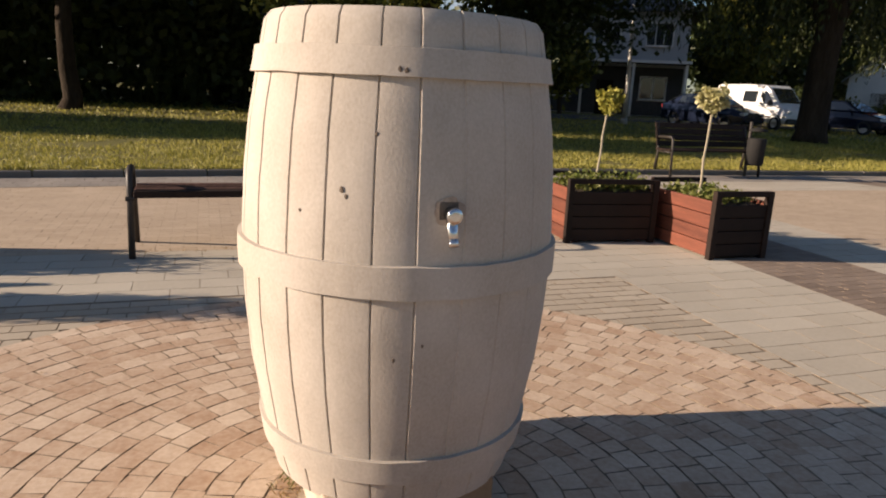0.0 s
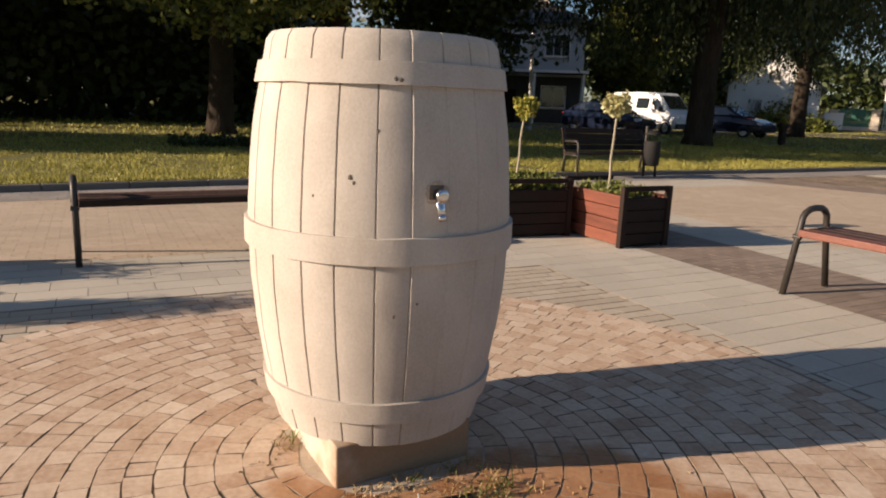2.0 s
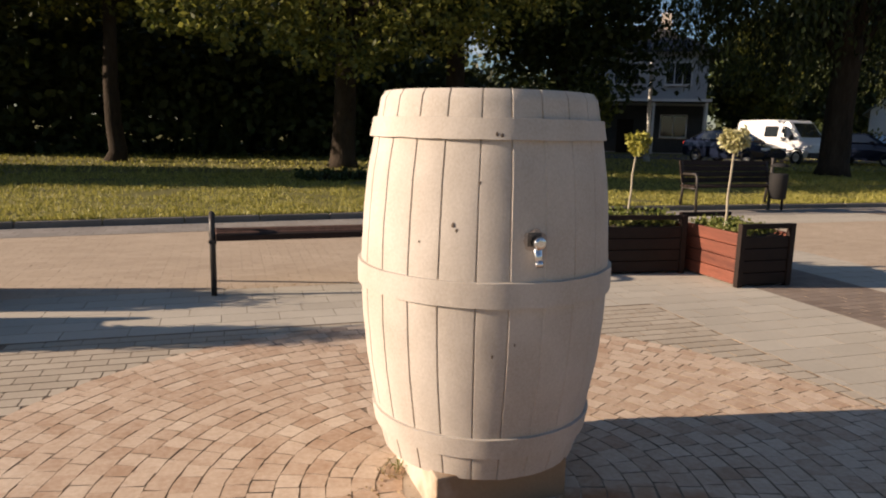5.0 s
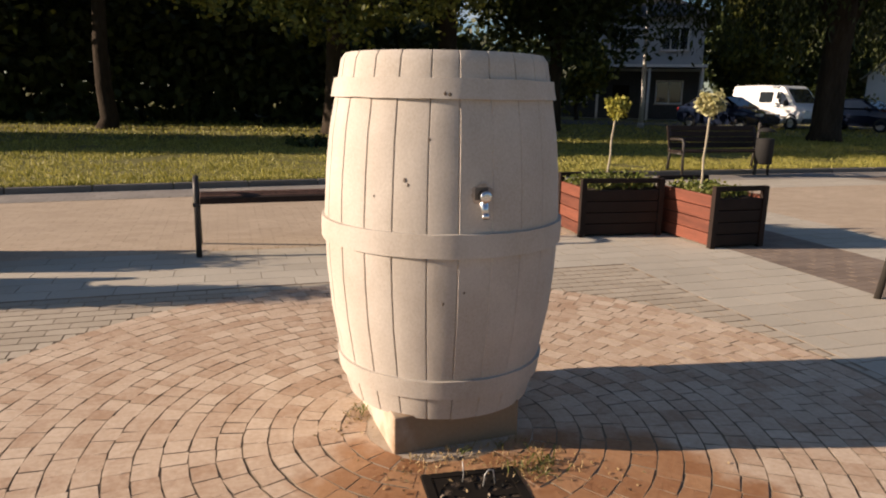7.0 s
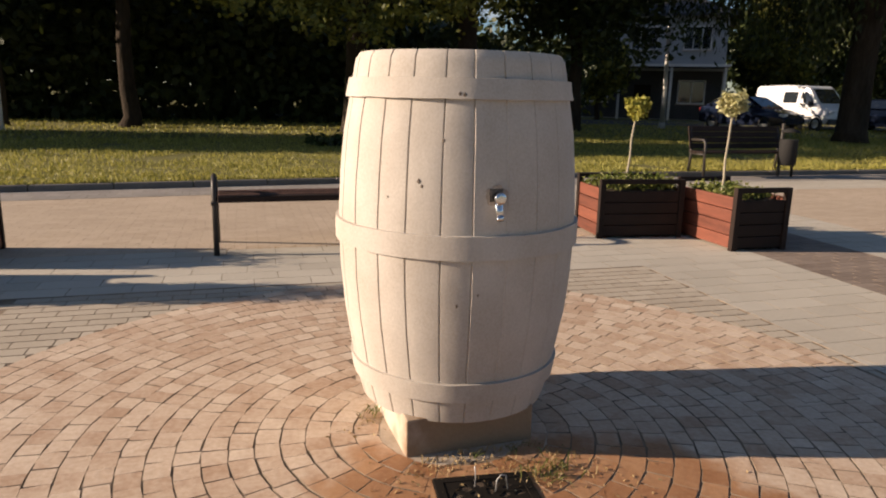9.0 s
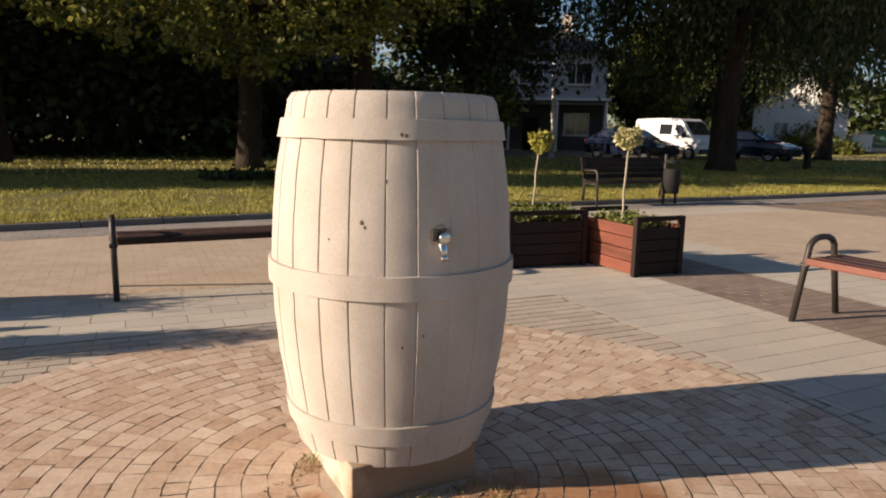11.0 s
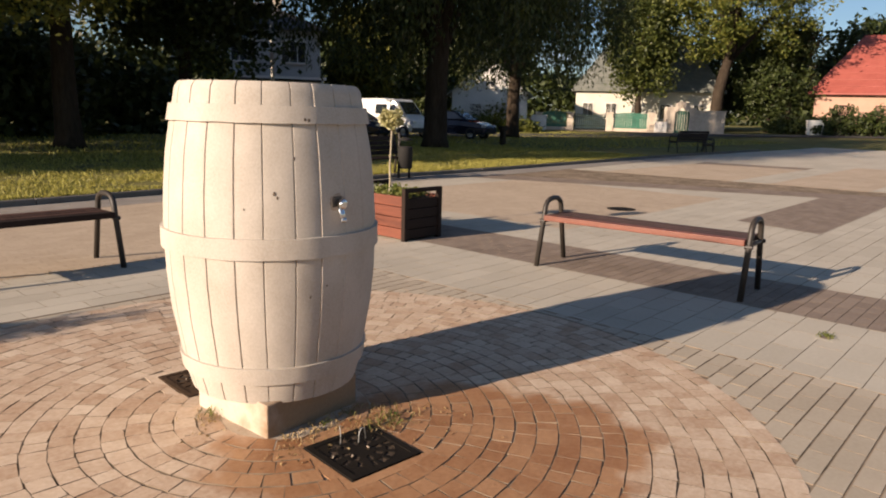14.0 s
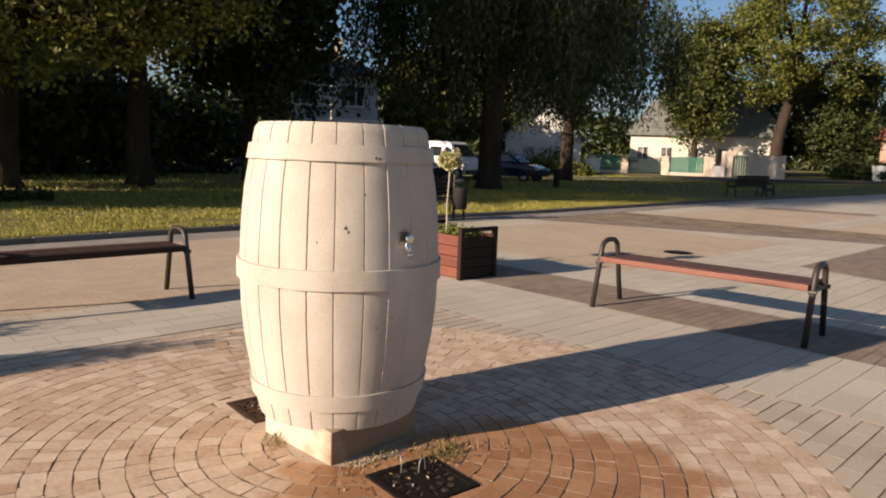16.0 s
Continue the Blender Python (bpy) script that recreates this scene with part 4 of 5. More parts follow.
def willow(x, y, height, crown_r, trunk_r, seed, strands, label, low=1.7):
    q = random.Random(seed)
    z0 = ground_z(x, y) - 0.05
    t = thing("willow_tree", pose(x, y, z0), label, "tree", "weeping trees by the parked cars")
    part("trunk", tube([(0, 0, 0), (0.02, 0, 0.4), (0.05, 0.05, 2.0), (0.1, 0.0, 4.0), (0, 0.1, 7), (0, 0, height * 0.85)], [trunk_r * k for k in (1.4, 1.1, 1.0, 0.9, 0.6, 0.15)], 12), M_BARK, t, "thick dark trunk", True)
    arms = []
    for k in range(14):
        u = 2 * math.pi * (k + 0.6 * q.random()) / 14 * 3.0
        r = crown_r * q.uniform(0.35, 0.9)
        top = height * q.uniform(0.62, 0.98) * (1 - 0.28 * (r / crown_r) ** 2)
        s = Vector((0.05, 0, q.uniform(2.6, 6.5)))
        e = Vector((r * math.cos(u), r * math.sin(u), top))
        m = s.lerp(e, 0.55) + Vector((0, 0, 1.2))
        part("limb", tube([s, s.lerp(m, 0.5), m, e], [trunk_r * w for w in (0.42, 0.33, 0.2, 0.05)], 7), M_BARK, t, "", True)
        arms.append(e)
    pts = []
    curtains = []
    for _ in range(strands // 26):
        u, rr = q.random() * 6.283, crown_r * math.sqrt(q.uniform(0.02, 1.0))
        curtains.append((rr * math.cos(u), rr * math.sin(u), q.uniform(-1.0, 2.6)))
    for _ in range(strands):
        cx, cy, cut = q.choice(curtains)
        cx, cy = cx + q.gauss(0, 0.5), cy + q.gauss(0, 0.5)
        u, rr = math.atan2(cy, cx), math.hypot(cx, cy)
        top = height * (1 - 0.42 * (rr / crown_r) ** 2) * q.uniform(0.82, 1.0)
        fall = lump(2.5 * math.cos(u) * rr / crown_r + 7 + seed, 2.5 * math.sin(u) * rr / crown_r, 1.0)
        bottom = low + (2.2 + 4.5 * fall) * q.uniform(0.2, 1.0) + (1.5 if q.random() < 0.25 else 0) + max(0, cut)
        px, py = rr * math.cos(u), rr * math.sin(u)
        steps = max(3, int((top - bottom) / 0.17))
        sway = q.gauss(0, 0.25), q.gauss(0, 0.25)
        for i in range(steps):
            f = i / steps
            pts.append((px + sway[0] * f + q.gauss(0, 0.07), py + sway[1] * f + q.gauss(0, 0.07), top + (bottom - top) * f + q.gauss(0, 0.1)))
    vs, fs = leaves(pts, 0.085, q, 0.5, 2.0, 2.8)
    c = from_lists("crown", vs, fs, M_WILLOW, t)
    c["label"] = "long hanging curtains of leaves"
    return t


# park side: lindens near the grass, deep trees behind
tree(1.3, 21.3, 13.5, 2.8, 7.6, 0.36, 21, 62000, 0.108, M_LINDEN, "old linden with low spreading sunlit branches", (0, -2.6), gap=0.36, skirt=0.75, hanging=[(-4.3, -6.0, 3.5), (-3.2, -6.1, 3.1), (-1.6, -6.0, 3.0), (-0.9, -5.9, 2.7), (-0.2, -5.8, 2.6), (0.6, -5.8, 2.9), (1.6, -5.6, 3.3), (2.6, -5.4, 3.7), (-2.4, -5.6, 3.7)])
tree(-5.9, 23.8, 13.0, 4.0, 4.8, 0.25, 22, 26000, 0.16, M_LINDEN, "tall linden on shaded park grass", (0, 0.3), gap=0.32, skirt=0.6)
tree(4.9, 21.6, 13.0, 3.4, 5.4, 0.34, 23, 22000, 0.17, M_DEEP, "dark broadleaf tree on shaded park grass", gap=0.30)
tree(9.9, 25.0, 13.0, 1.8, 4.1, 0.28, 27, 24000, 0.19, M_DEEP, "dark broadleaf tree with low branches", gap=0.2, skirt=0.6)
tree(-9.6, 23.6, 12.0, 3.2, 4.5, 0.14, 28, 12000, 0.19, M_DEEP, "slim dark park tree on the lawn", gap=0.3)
# Unseen tree left of view, added to throw shade across the lawn.
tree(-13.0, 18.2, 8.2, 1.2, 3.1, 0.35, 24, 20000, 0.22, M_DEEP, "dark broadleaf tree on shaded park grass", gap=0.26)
# The first five stand unseen to the left, added for the shade they cast.
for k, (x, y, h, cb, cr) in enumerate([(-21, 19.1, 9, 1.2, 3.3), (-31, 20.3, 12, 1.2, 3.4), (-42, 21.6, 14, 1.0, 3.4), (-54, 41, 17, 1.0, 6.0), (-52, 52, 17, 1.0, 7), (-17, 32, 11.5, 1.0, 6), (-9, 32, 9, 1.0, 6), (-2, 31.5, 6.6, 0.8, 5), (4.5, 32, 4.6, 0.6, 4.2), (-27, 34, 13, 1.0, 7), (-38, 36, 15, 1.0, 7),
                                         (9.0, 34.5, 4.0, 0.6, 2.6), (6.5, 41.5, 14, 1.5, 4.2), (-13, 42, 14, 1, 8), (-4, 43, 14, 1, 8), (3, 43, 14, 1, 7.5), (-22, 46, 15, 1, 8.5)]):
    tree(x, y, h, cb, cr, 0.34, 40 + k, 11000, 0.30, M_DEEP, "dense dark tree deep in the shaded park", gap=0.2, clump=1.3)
willow(16.9, 18.8, 14.0, 5.4, 0.42, 61, 2300, "large weeping willow with trailing dark curtains", 2.3)
willow(29.9, 26.3, 14.5, 6.6, 0.36, 62, 1700, "weeping willow with light showing between strands", 2.4)
tree(60.0, 28.7, 20, 5.5, 8.0, 0.55, 71, 30000, 0.20, M_ASH, "tall airy yellow-green tree before the houses", (1.2, -0.5), gap=0.50, group="trees by the houses", clump=0.95)
tree(55.9, 34.0, 15.0, 2.0, 3.7, 0.3, 72, 18000, 0.22, M_GARDEN, "bushy green tree behind the garden fence", gap=0.3, group="trees by the houses", clump=1.1)
tree(66.4, 26.4, 9.0, 0.8, 3.8, 0.25, 73, 14000, 0.22, M_DEEP, "dark bushy tree beside the house", gap=0.25, group="trees by the houses", clump=1.1)
tree(66.3, 24.6, 11.0, 5.5, 2.4, 0.18, 74, 6000, 0.2, M_DEEP, "small dark tree next to the red-roofed house", gap=0.33, group="trees by the houses", clump=0.9)
tree(16.2, 37.5, 5.0, 1.0, 1.8, 0.12, 75, 3000, 0.28, M_LINDEN, "garden tree beside the white house", gap=0.3, group="trees by the houses")
tree(29.2, 39.5, 9.5, 1.0, 2.8, 0.15, 76, 4500, 0.28, M_LINDEN, "garden tree beside the white house", gap=0.3, group="trees by the houses")
for k, (x, y, h, cr) in enumerate([(36, 48, 11, 5.5), (47, 52, 12, 6), (72, 34, 12, 5.5), (84, 24, 13, 6), (90, 10, 12, 6), (33, 44, 8, 4)]):
    tree(x, y, h, 1.0, cr, 0.3, 80 + k, 5000, 0.45, M_DEEP, "dark tree behind the houses", gap=0.25, group="trees by the houses", clump=1.5)


def shrub(x, y, r, h, seed, count, material, label, leaf=0.1):
    q = random.Random(seed)
    s = thing("shrub", pose(x, y, ground_z(x, y)), label, "shrub", "shrubs on the verge")
    bm = bmesh.new()
    for k in range(7):
        u = q.random() * 6.28
        tube([(0, 0, -0.05), (0.4 * r * math.cos(u), 0.4 * r * math.sin(u), h * 0.5), (0.75 * r * math.cos(u), 0.75 * r * math.sin(u), h * 0.85)], [0.02, 0.014, 0.005], 5, bm)
    part("stems", bm, M_BARK, s)
    pts = []
    for _ in range(count // 20):
        u, k = q.random() * 6.28, math.sqrt(q.random())
        c = Vector((r * k * math.cos(u), r * k * math.sin(u), h * q.uniform(0.12, 1.0) * (1 - 0.5 * k * k)))
        for _ in range(20):
            pts.append(c + Vector((q.gauss(0, 1), q.gauss(0, 1), q.gauss(0, 1))) * 0.13 * r)
    vs, fs = leaves([p for p in pts if p[2] > 0], leaf, q)
    from_lists("foliage", vs, fs, material, s)
    return s


# Dark leaf tone stands in for shade on these two shrubs.
shrub(0.4, 15.9, 0.5, 0.28, 5, 700, M_DEEP, "low dark shrub on the shaded grass", 0.07)
shrub(1.2, 16.2, 0.4, 0.25, 6, 500, M_DEEP, "low dark shrub on the shaded grass", 0.07)
for k, (x, y, r, h) in enumerate([(38, 36, 1.5, 1.2), (41, 35, 1.4, 0.9), (35, 37.5, 1.6, 1.6), (44, 40, 1.8, 2.4), (47, 42, 2.0, 2.8), (65, 23.0, 1.3, 1.7), (66.0, 20.0, 1.5, 2.8), (66.8, 17.6, 1.4, 2.4), (65.2, 21.5, 1.1, 1.6), (64.5, 24.5, 1.4, 1.4)]):
    # From the sixth on, the darkened leaf tone stands in for shade.
    shrub(x, y, r, h, 100 + k, 1400, M_ASH if k < 3 else M_LINDEN if k < 5 else M_DEEP, "garden shrub by the fence", 0.2)

# woods far behind the houses
q = random.Random(19)
pts = []
for _ in range(1500):
    u = radians(q.uniform(18, 98))
    c = Vector((math.sin(u), math.cos(u), 0)) * q.uniform(104, 118)
    c.z = q.uniform(0, 1) ** 0.7 * (7.5 + 3 * lump(8 * u, 1, 2)) + 0.8
    for _ in range(16):
        pts.append(c + Vector((q.gauss(0, 0.9), q.gauss(0, 0.9), q.gauss(0, 0.7))))
vs, fs = leaves(pts, 0.75, q)
tagged(from_lists("far_woods", vs, fs, M_DEEP), "dark line of far woods behind the houses", "woods", kind="stuff")

# dense undergrowth behind the trees, added to close the park with shade-dark leaves
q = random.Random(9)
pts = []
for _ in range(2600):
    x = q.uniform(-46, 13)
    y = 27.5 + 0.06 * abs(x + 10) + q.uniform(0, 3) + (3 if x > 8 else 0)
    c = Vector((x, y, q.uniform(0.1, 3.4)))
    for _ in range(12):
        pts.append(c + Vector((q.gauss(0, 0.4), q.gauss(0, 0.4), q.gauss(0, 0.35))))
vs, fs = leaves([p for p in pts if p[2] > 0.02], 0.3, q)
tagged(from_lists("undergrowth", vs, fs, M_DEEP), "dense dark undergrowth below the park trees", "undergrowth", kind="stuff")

# ---- grass ----
q = random.Random(77)
vs, fs = [], []


def tuft(x, y, h, w):
    z = ground_z(x, y) - 0.01
    u = q.random() * 6.28
    dx, dy = math.cos(u) * w, math.sin(u) * w
    lx, ly = q.gauss(0, 0.4) * h, q.gauss(0, 0.4) * h
    n0 = len(vs)
    vs.extend([(x - dx, y - dy, z), (x + dx, y + dy, z), (x + lx * 0.4 + dx * 0.6, y + ly * 0.4 + dy * 0.6, z + 0.6 * h), (x + lx, y + ly, z + h)])
    fs.append((n0, n0 + 1, n0 + 2, n0 + 3))


for _ in range(110000):
    a, f = q.uniform(-9, 22), q.random() ** 1.6
    b = kerb_b(a) + 0.12 + f * 9.0
    if lump(a * 0.7, b * 0.9, 3) < -0.38:
        continue
    p = ab(a, b)
    tuft(p.x, p.y, q.uniform(0.03, 0.085) * (1 + 0.6 * lump(a, b, 1)), 0.007 + 0.006 * f)
for _ in range(26000):
    x, y = q.uniform(-14, 45), q.uniform(16, 34)
    tuft(x, y, q.uniform(0.05, 0.11), 0.03)
tagged(from_lists("lawn_grass", vs, fs, M_GRASS), "rough sunlit and shaded lawn grass with weeds", "grass", kind="stuff")

# ---- weeds round the plinth and along the paving edge ----
def weeds(spots, seed, material, label, h=0.06):
    q2 = random.Random(seed)
    vv, ff = [], []
    for x, y, r, cnt in spots:
        for _ in range(cnt):
            px, py = x + q2.gauss(0, r), y + q2.gauss(0, r)
            u, hh = q2.random() * 6.28, h * q2.uniform(0.2, 1.0)
            w = 0.0022
            dx, dy = math.cos(u) * w, math.sin(u) * w
            lx, ly = q2.gauss(0, 0.8) * hh, q2.gauss(0, 0.8) * hh
            n0 = len(vv)
            vv.extend([(px - dx, py - dy, 0.0), (px + dx, py + dy, 0.0), (px + lx * 0.5 + dx, py + ly * 0.5 + dy, 0.7 * hh), (px + lx * 0.5 - dx, py + ly * 0.5 - dy, 0.7 * hh), (px + lx, py + ly, 0.6 * hh)])
            ff += [(n0, n0 + 1, n0 + 2, n0 + 3), (n0 + 3, n0 + 2, n0 + 4)]
    return tagged(from_lists("weeds", vv, ff, material), label, "weeds", kind="stuff")


weeds([(0.30 + 0.075 * k, 1.585 + 0.0125 * k, 0.02, 12) for k in range(7)] + [(0.74, 1.47, 0.06, 60), (0.84, 1.53, 0.07, 60), (0.64, 1.54, 0.05, 34), (0.15, 1.98, 0.04, 40), (0.45, 1.54, 0.05, 26), (0.33, 1.52, 0.04, 20)], 1, M_DRY, "dry grass and crumbs along the plinth foot", 0.032)
weeds([(0.72, 1.43, 0.03, 34), (0.16, 2.02, 0.03, 22), (0.78, 1.46, 0.04, 30), (0.5, 1.60, 0.01, 8), (0.66, 1.63, 0.012, 10)], 2, M_WEED, "small green weeds beside the drain", 0.06)
weeds([(ab(a / 10, 3.53).x, ab(a / 10, 3.53).y, 0.03, 5) for a in range(-12, 29)], 3, M_DRY, "dry weeds in the joint behind the bench", 0.03)
weeds([(3.76, 0.58, 0.03, 60), (3.80, 0.60, 0.02, 30)], 4, M_WEED, "small weeds growing out of the utility cover", 0.03)

# crumbs of leaf and straw on the pavers by the drain
qc = random.Random(15)
vv, ff = [], []
for cx, cy, sp, cnt in ((0.75, 1.50, 0.12, 90), (0.45, 1.56, 0.10, 60), (0.25, 1.45, 0.10, 40), (0.9, 1.35, 0.25, 50), (0.3, 3.2, 0.8, 30), (0.1, 1.9, 0.1, 20)):
    for _ in range(cnt):
        x, y, u, s = qc.gauss(cx, sp), qc.gauss(cy, sp * 0.6), qc.random() * 6.28, qc.uniform(0.003, 0.011)
        c, w = s * math.cos(u), s * math.sin(u)
        n0 = len(vv)
        vv += [(x - c, y - w, 0.002), (x + 0.35 * w, y - 0.35 * c, 0.004 + 0.4 * s), (x + c, y + w, 0.003 + 0.3 * s), (x - 0.35 * w, y + 0.35 * c, 0.002)]
        ff.append((n0, n0 + 1, n0 + 2, n0 + 3))
tagged(from_lists("leaf_crumbs", vv, ff, M_DRY), "dry leaf crumbs and straw scattered on the pavers", "litter", kind="stuff")

# ---- street, houses, cars ----
def strip_sheet(name, line, width, material, label, lift):
    bm = bmesh.new()
    prev = None
    for i, (x, y) in enumerate(line):
        x0, y0 = line[max(i - 1, 0)]
        x1, y1 = line[min(i + 1, len(line) - 1)]
        d = Vector((x1 - x0, y1 - y0)).normalized()
        n = Vector((-d.y, d.x)) * width / 2
        row = [bm.verts.new((x + n.x, y + n.y, ground_z(x, y) + lift)), bm.verts.new((x - n.x, y - n.y, ground_z(x, y) + lift))]
        if prev:
            bm.faces.new((prev[0], prev[1], row[1], row[0]))
        prev = row
    bmesh.ops.recalc_face_normals(bm, faces=bm.faces)
    return tagged(link(name, bm, material), label, "road", kind="structure")


strip_sheet("road", [(-30, 46), (0, 38), (14, 33.5), (26, 30.5), (36, 29), (48, 26.5), (58, 21), (75, 8)], 6.0, M_ASPHALT, "asphalt street beyond the lawn", 0.035)
strip_sheet("far_pavement", [(42, 42.6), (47, 36.2), (51.2, 30.2), (53.6, 25.5), (58, 20)], 2.4, M_TAN, "pale pavement before the garden fence", 0.06)


def window(parent, x, z, w, h, y, frame_mat=M_WHITE, bars=1):
    """A window in a wall whose outside is at y, facing -y."""
    win = part("window", box(w, 0.06, h, (x, y + 0.03, z)), M_GLASS, parent, "dark window pane")
    bm = bmesh.new()
    for sx, sz, cx, cz in ((w + 0.12, 0.08, 0, h / 2 + 0.02), (w + 0.12, 0.08, 0, -h / 2 - 0.02), (0.08, h - 0.04, w / 2 + 0.02, 0), (0.08, h - 0.04, -w / 2 - 0.02, 0)):
        box(sx, 0.10, sz, (x + cx, y - 0.01, z + cz), bm=bm)
    for k in range(bars):
        box(0.06, 0.08, h - 0.04, (x - w / 2 + w * (k + 1) / (bars + 1), y - 0.008, z), bm=bm)
    part("window_frame", bm, frame_mat, win)
    part("window_sill", box(w + 0.24, 0.16, 0.05, (x, y - 0.07, z - h / 2 - 0.09)), M_PILLAR, win)


def house(m, w, d, eave, ridge, wall_mat, roof_mat, label, gable_front=False, hip=0.0, over=0.45):
    h = thing("house", m, label, "house", "houses along the street")
    body = bmesh.new()
    if gable_front:
        prism([(0, 0), (w, 0), (w, eave), (w / 2, ridge - 0.12), (0, eave)], d, body)
        bmesh.ops.translate(body, verts=body.verts, vec=(0, d / 2, 0))
    else:
        box(w, d, eave, (w / 2, d / 2, eave / 2), bm=body)
        if hip == 0:
            bm2 = [(0, eave - 0.01), (d, eave - 0.01), (d / 2, ridge - 0.12)]
            for x0 in (0.0, w - 0.25):
                a = [body.verts.new((x0, y, z)) for y, z in bm2]
                b = [body.verts.new((x0 + 0.25, y, z)) for y, z in bm2]
                body.faces.new(a); body.faces.new(list(reversed(b)))
                for i in range(3):
                    body.faces.new((a[i], b[i], b[(i + 1) % 3], a[(i + 1) % 3]))
    bmesh.ops.recalc_face_normals(body, faces=body.faces)
    part("wall", body, wall_mat, h)
    roof = bmesh.new()
    o, t = over, 0.14
    if gable_front:
        quads = [[(-o, -o, eave - o * (ridge - eave) / (w / 2)), (-o, d + o, eave - o * (ridge - eave) / (w / 2)), (w / 2, d + o, ridge), (w / 2, -o, ridge)],
                 [(w + o, d + o, eave - o * (ridge - eave) / (w / 2)), (w + o, -o, eave - o * (ridge - eave) / (w / 2)), (w / 2, -o, ridge), (w / 2, d + o, ridge)]]
    else:
        k = o * (ridge - eave) / (d / 2)
        x0, x1 = (-o, w + o) if not hip else (hip, w - hip)
        quads = [[(-o, -o, eave - k), (w + o, -o, eave - k), (x1, d / 2, ridge), (x0, d / 2, ridge)], [(w + o, d + o, eave - k), (-o, d + o, eave - k), (x0, d / 2, ridge), (x1, d / 2, ridge)]]
        if hip:
            quads += [[(-o, d + o, eave - k), (-o, -o, eave - k), (x0, d / 2, ridge)], [(w + o, -o, eave - k), (w + o, d + o, eave - k), (x1, d / 2, ridge)]]
    for qd in quads:
        lo = [roof.verts.new(p) for p in qd]
        hi = [roof.verts.new((p[0], p[1], p[2] + t)) for p in qd]
        roof.faces.new(lo[::-1]); roof.faces.new(hi)
        n = len(qd)
        for i in range(n):
            roof.faces.new((lo[i], lo[(i + 1) % n], hi[(i + 1) % n], hi[i]))
    rf = part("roof", roof, roof_mat, h)
    # courses of roofing as low battens
    if not gable_front:
        rows = 9
        bm = bmesh.new()
        k = o * (ridge - eave) / (d / 2)
        for i in range(1, rows):
            f = i / rows
            y = -o + (d / 2 + o) * f
            z = eave - k + (ridge - eave + k) * f + t
            x0, x1 = (-o, w + o) if not hip else (-o + (hip + o) * f, w + o - (hip + o) * f)
            box(x1 - x0, 0.05, 0.03, ((x0 + x1) / 2, y, z + 0.01), bm=bm)
        part("roof_course", bm, roof_mat, rf)
    return h


# white two-storey house with a canopy, behind the trees
HL = pose(16.6, 42.9, 0.05, 0, 0, -30)
hl = house(HL, 9.2, 9, 6.4, 8.3, M_SHADEWALL, M_DARKROOF, "white two-storey house half hidden by dark trees", hip=3.5, over=0.6)
for x in (1.6, 4.4, 7.5):
    window(hl, x, 4.9, 1.5, 1.3, 0, M_WHITE, 2)
for x in (1.6, 7.4):
    window(hl, x, 1.7, 1.5, 1.3, -0.06, M_WHITE, 1)
# Dark sheet on the wall gives the shade below the canopy.
part("porch_shade", box(9.0, 0.05, 2.9, (4.6, -0.03, 1.5)), M_DARKROOF, hl, "dark panel in place of the shade under the canopy")
part("door", box(1.0, 0.08, 2.1, (4.5, -0.10, 1.05)), M_FRAME, hl)
part("canopy", box(9.6, 1.9, 0.18, (4.6, -0.95, 3.2)), M_DARKROOF, hl, "flat canopy over the ground floor")
part("canopy_edge", box(9.7, 0.05, 0.16, (4.6, -1.93, 3.22)), M_WHITE, hl, "white canopy edge")
for x in (0.2, 3.2, 6.2, 9.2):
    part("canopy_post", box(0.14, 0.14, 3.1, (x, -1.75, 1.55)), M_WHITE, hl)
part("chimney", box(0.7, 0.7, 1.6, (6.5, 4.6, 8.4)), M_PILLAR, hl)

# small gabled white house
HM = pose(40.6, 42.6, 0.05, 0, 0, -47)
hm = house(HM, 6.4, 8, 3.2, 5.9, M_WHITE, M_GREYROOF, "small white gabled house beyond the willows", gable_front=True)
window(hm, 5.0, 1.5, 0.8, 1.0, 0)
window(hm, 2.0, 1.6, 1.0, 1.2, 0)
window(hm, 3.2, 4.0, 0.8, 0.8, 0)

# larger house behind the garden fence
HR = pose(55.3, 40.5, 0.15, 0, 0, -58.6)
hr = house(HR, 13.2, 9, 4.2, 9.2, M_CREAM, M_GREYROOF, "pale house with a tall grey-green roof behind trees", hip=3.2)
for x in (1.2, 3.4, 5.8, 8.4, 11.4):
    window(hr, x, 1.9, 1.0, 1.4, 0)
part("chimney", box(0.7, 0.7, 2.2, (6.6, 4.0, 9.2)), M_WHITE, hr)

# red-roofed salmon house
HX = pose(67.5, 22.9, 0.25, 0, 0, -72)
hx = house(HX, 16, 10, 4.3, 9.2, M_PINK, M_REDROOF, "salmon house with a red tiled hipped roof", hip=3.4, over=0.6)
for x in (2.2, 5.4, 9.0, 12.5):
    window(hx, x, 2.0, 1.1, 1.5, 0, M_FRAME)
part("plinth_band", box(16.06, 0.06, 0.5, (8, -0.03, 0.25)), M_PILLAR, hx)


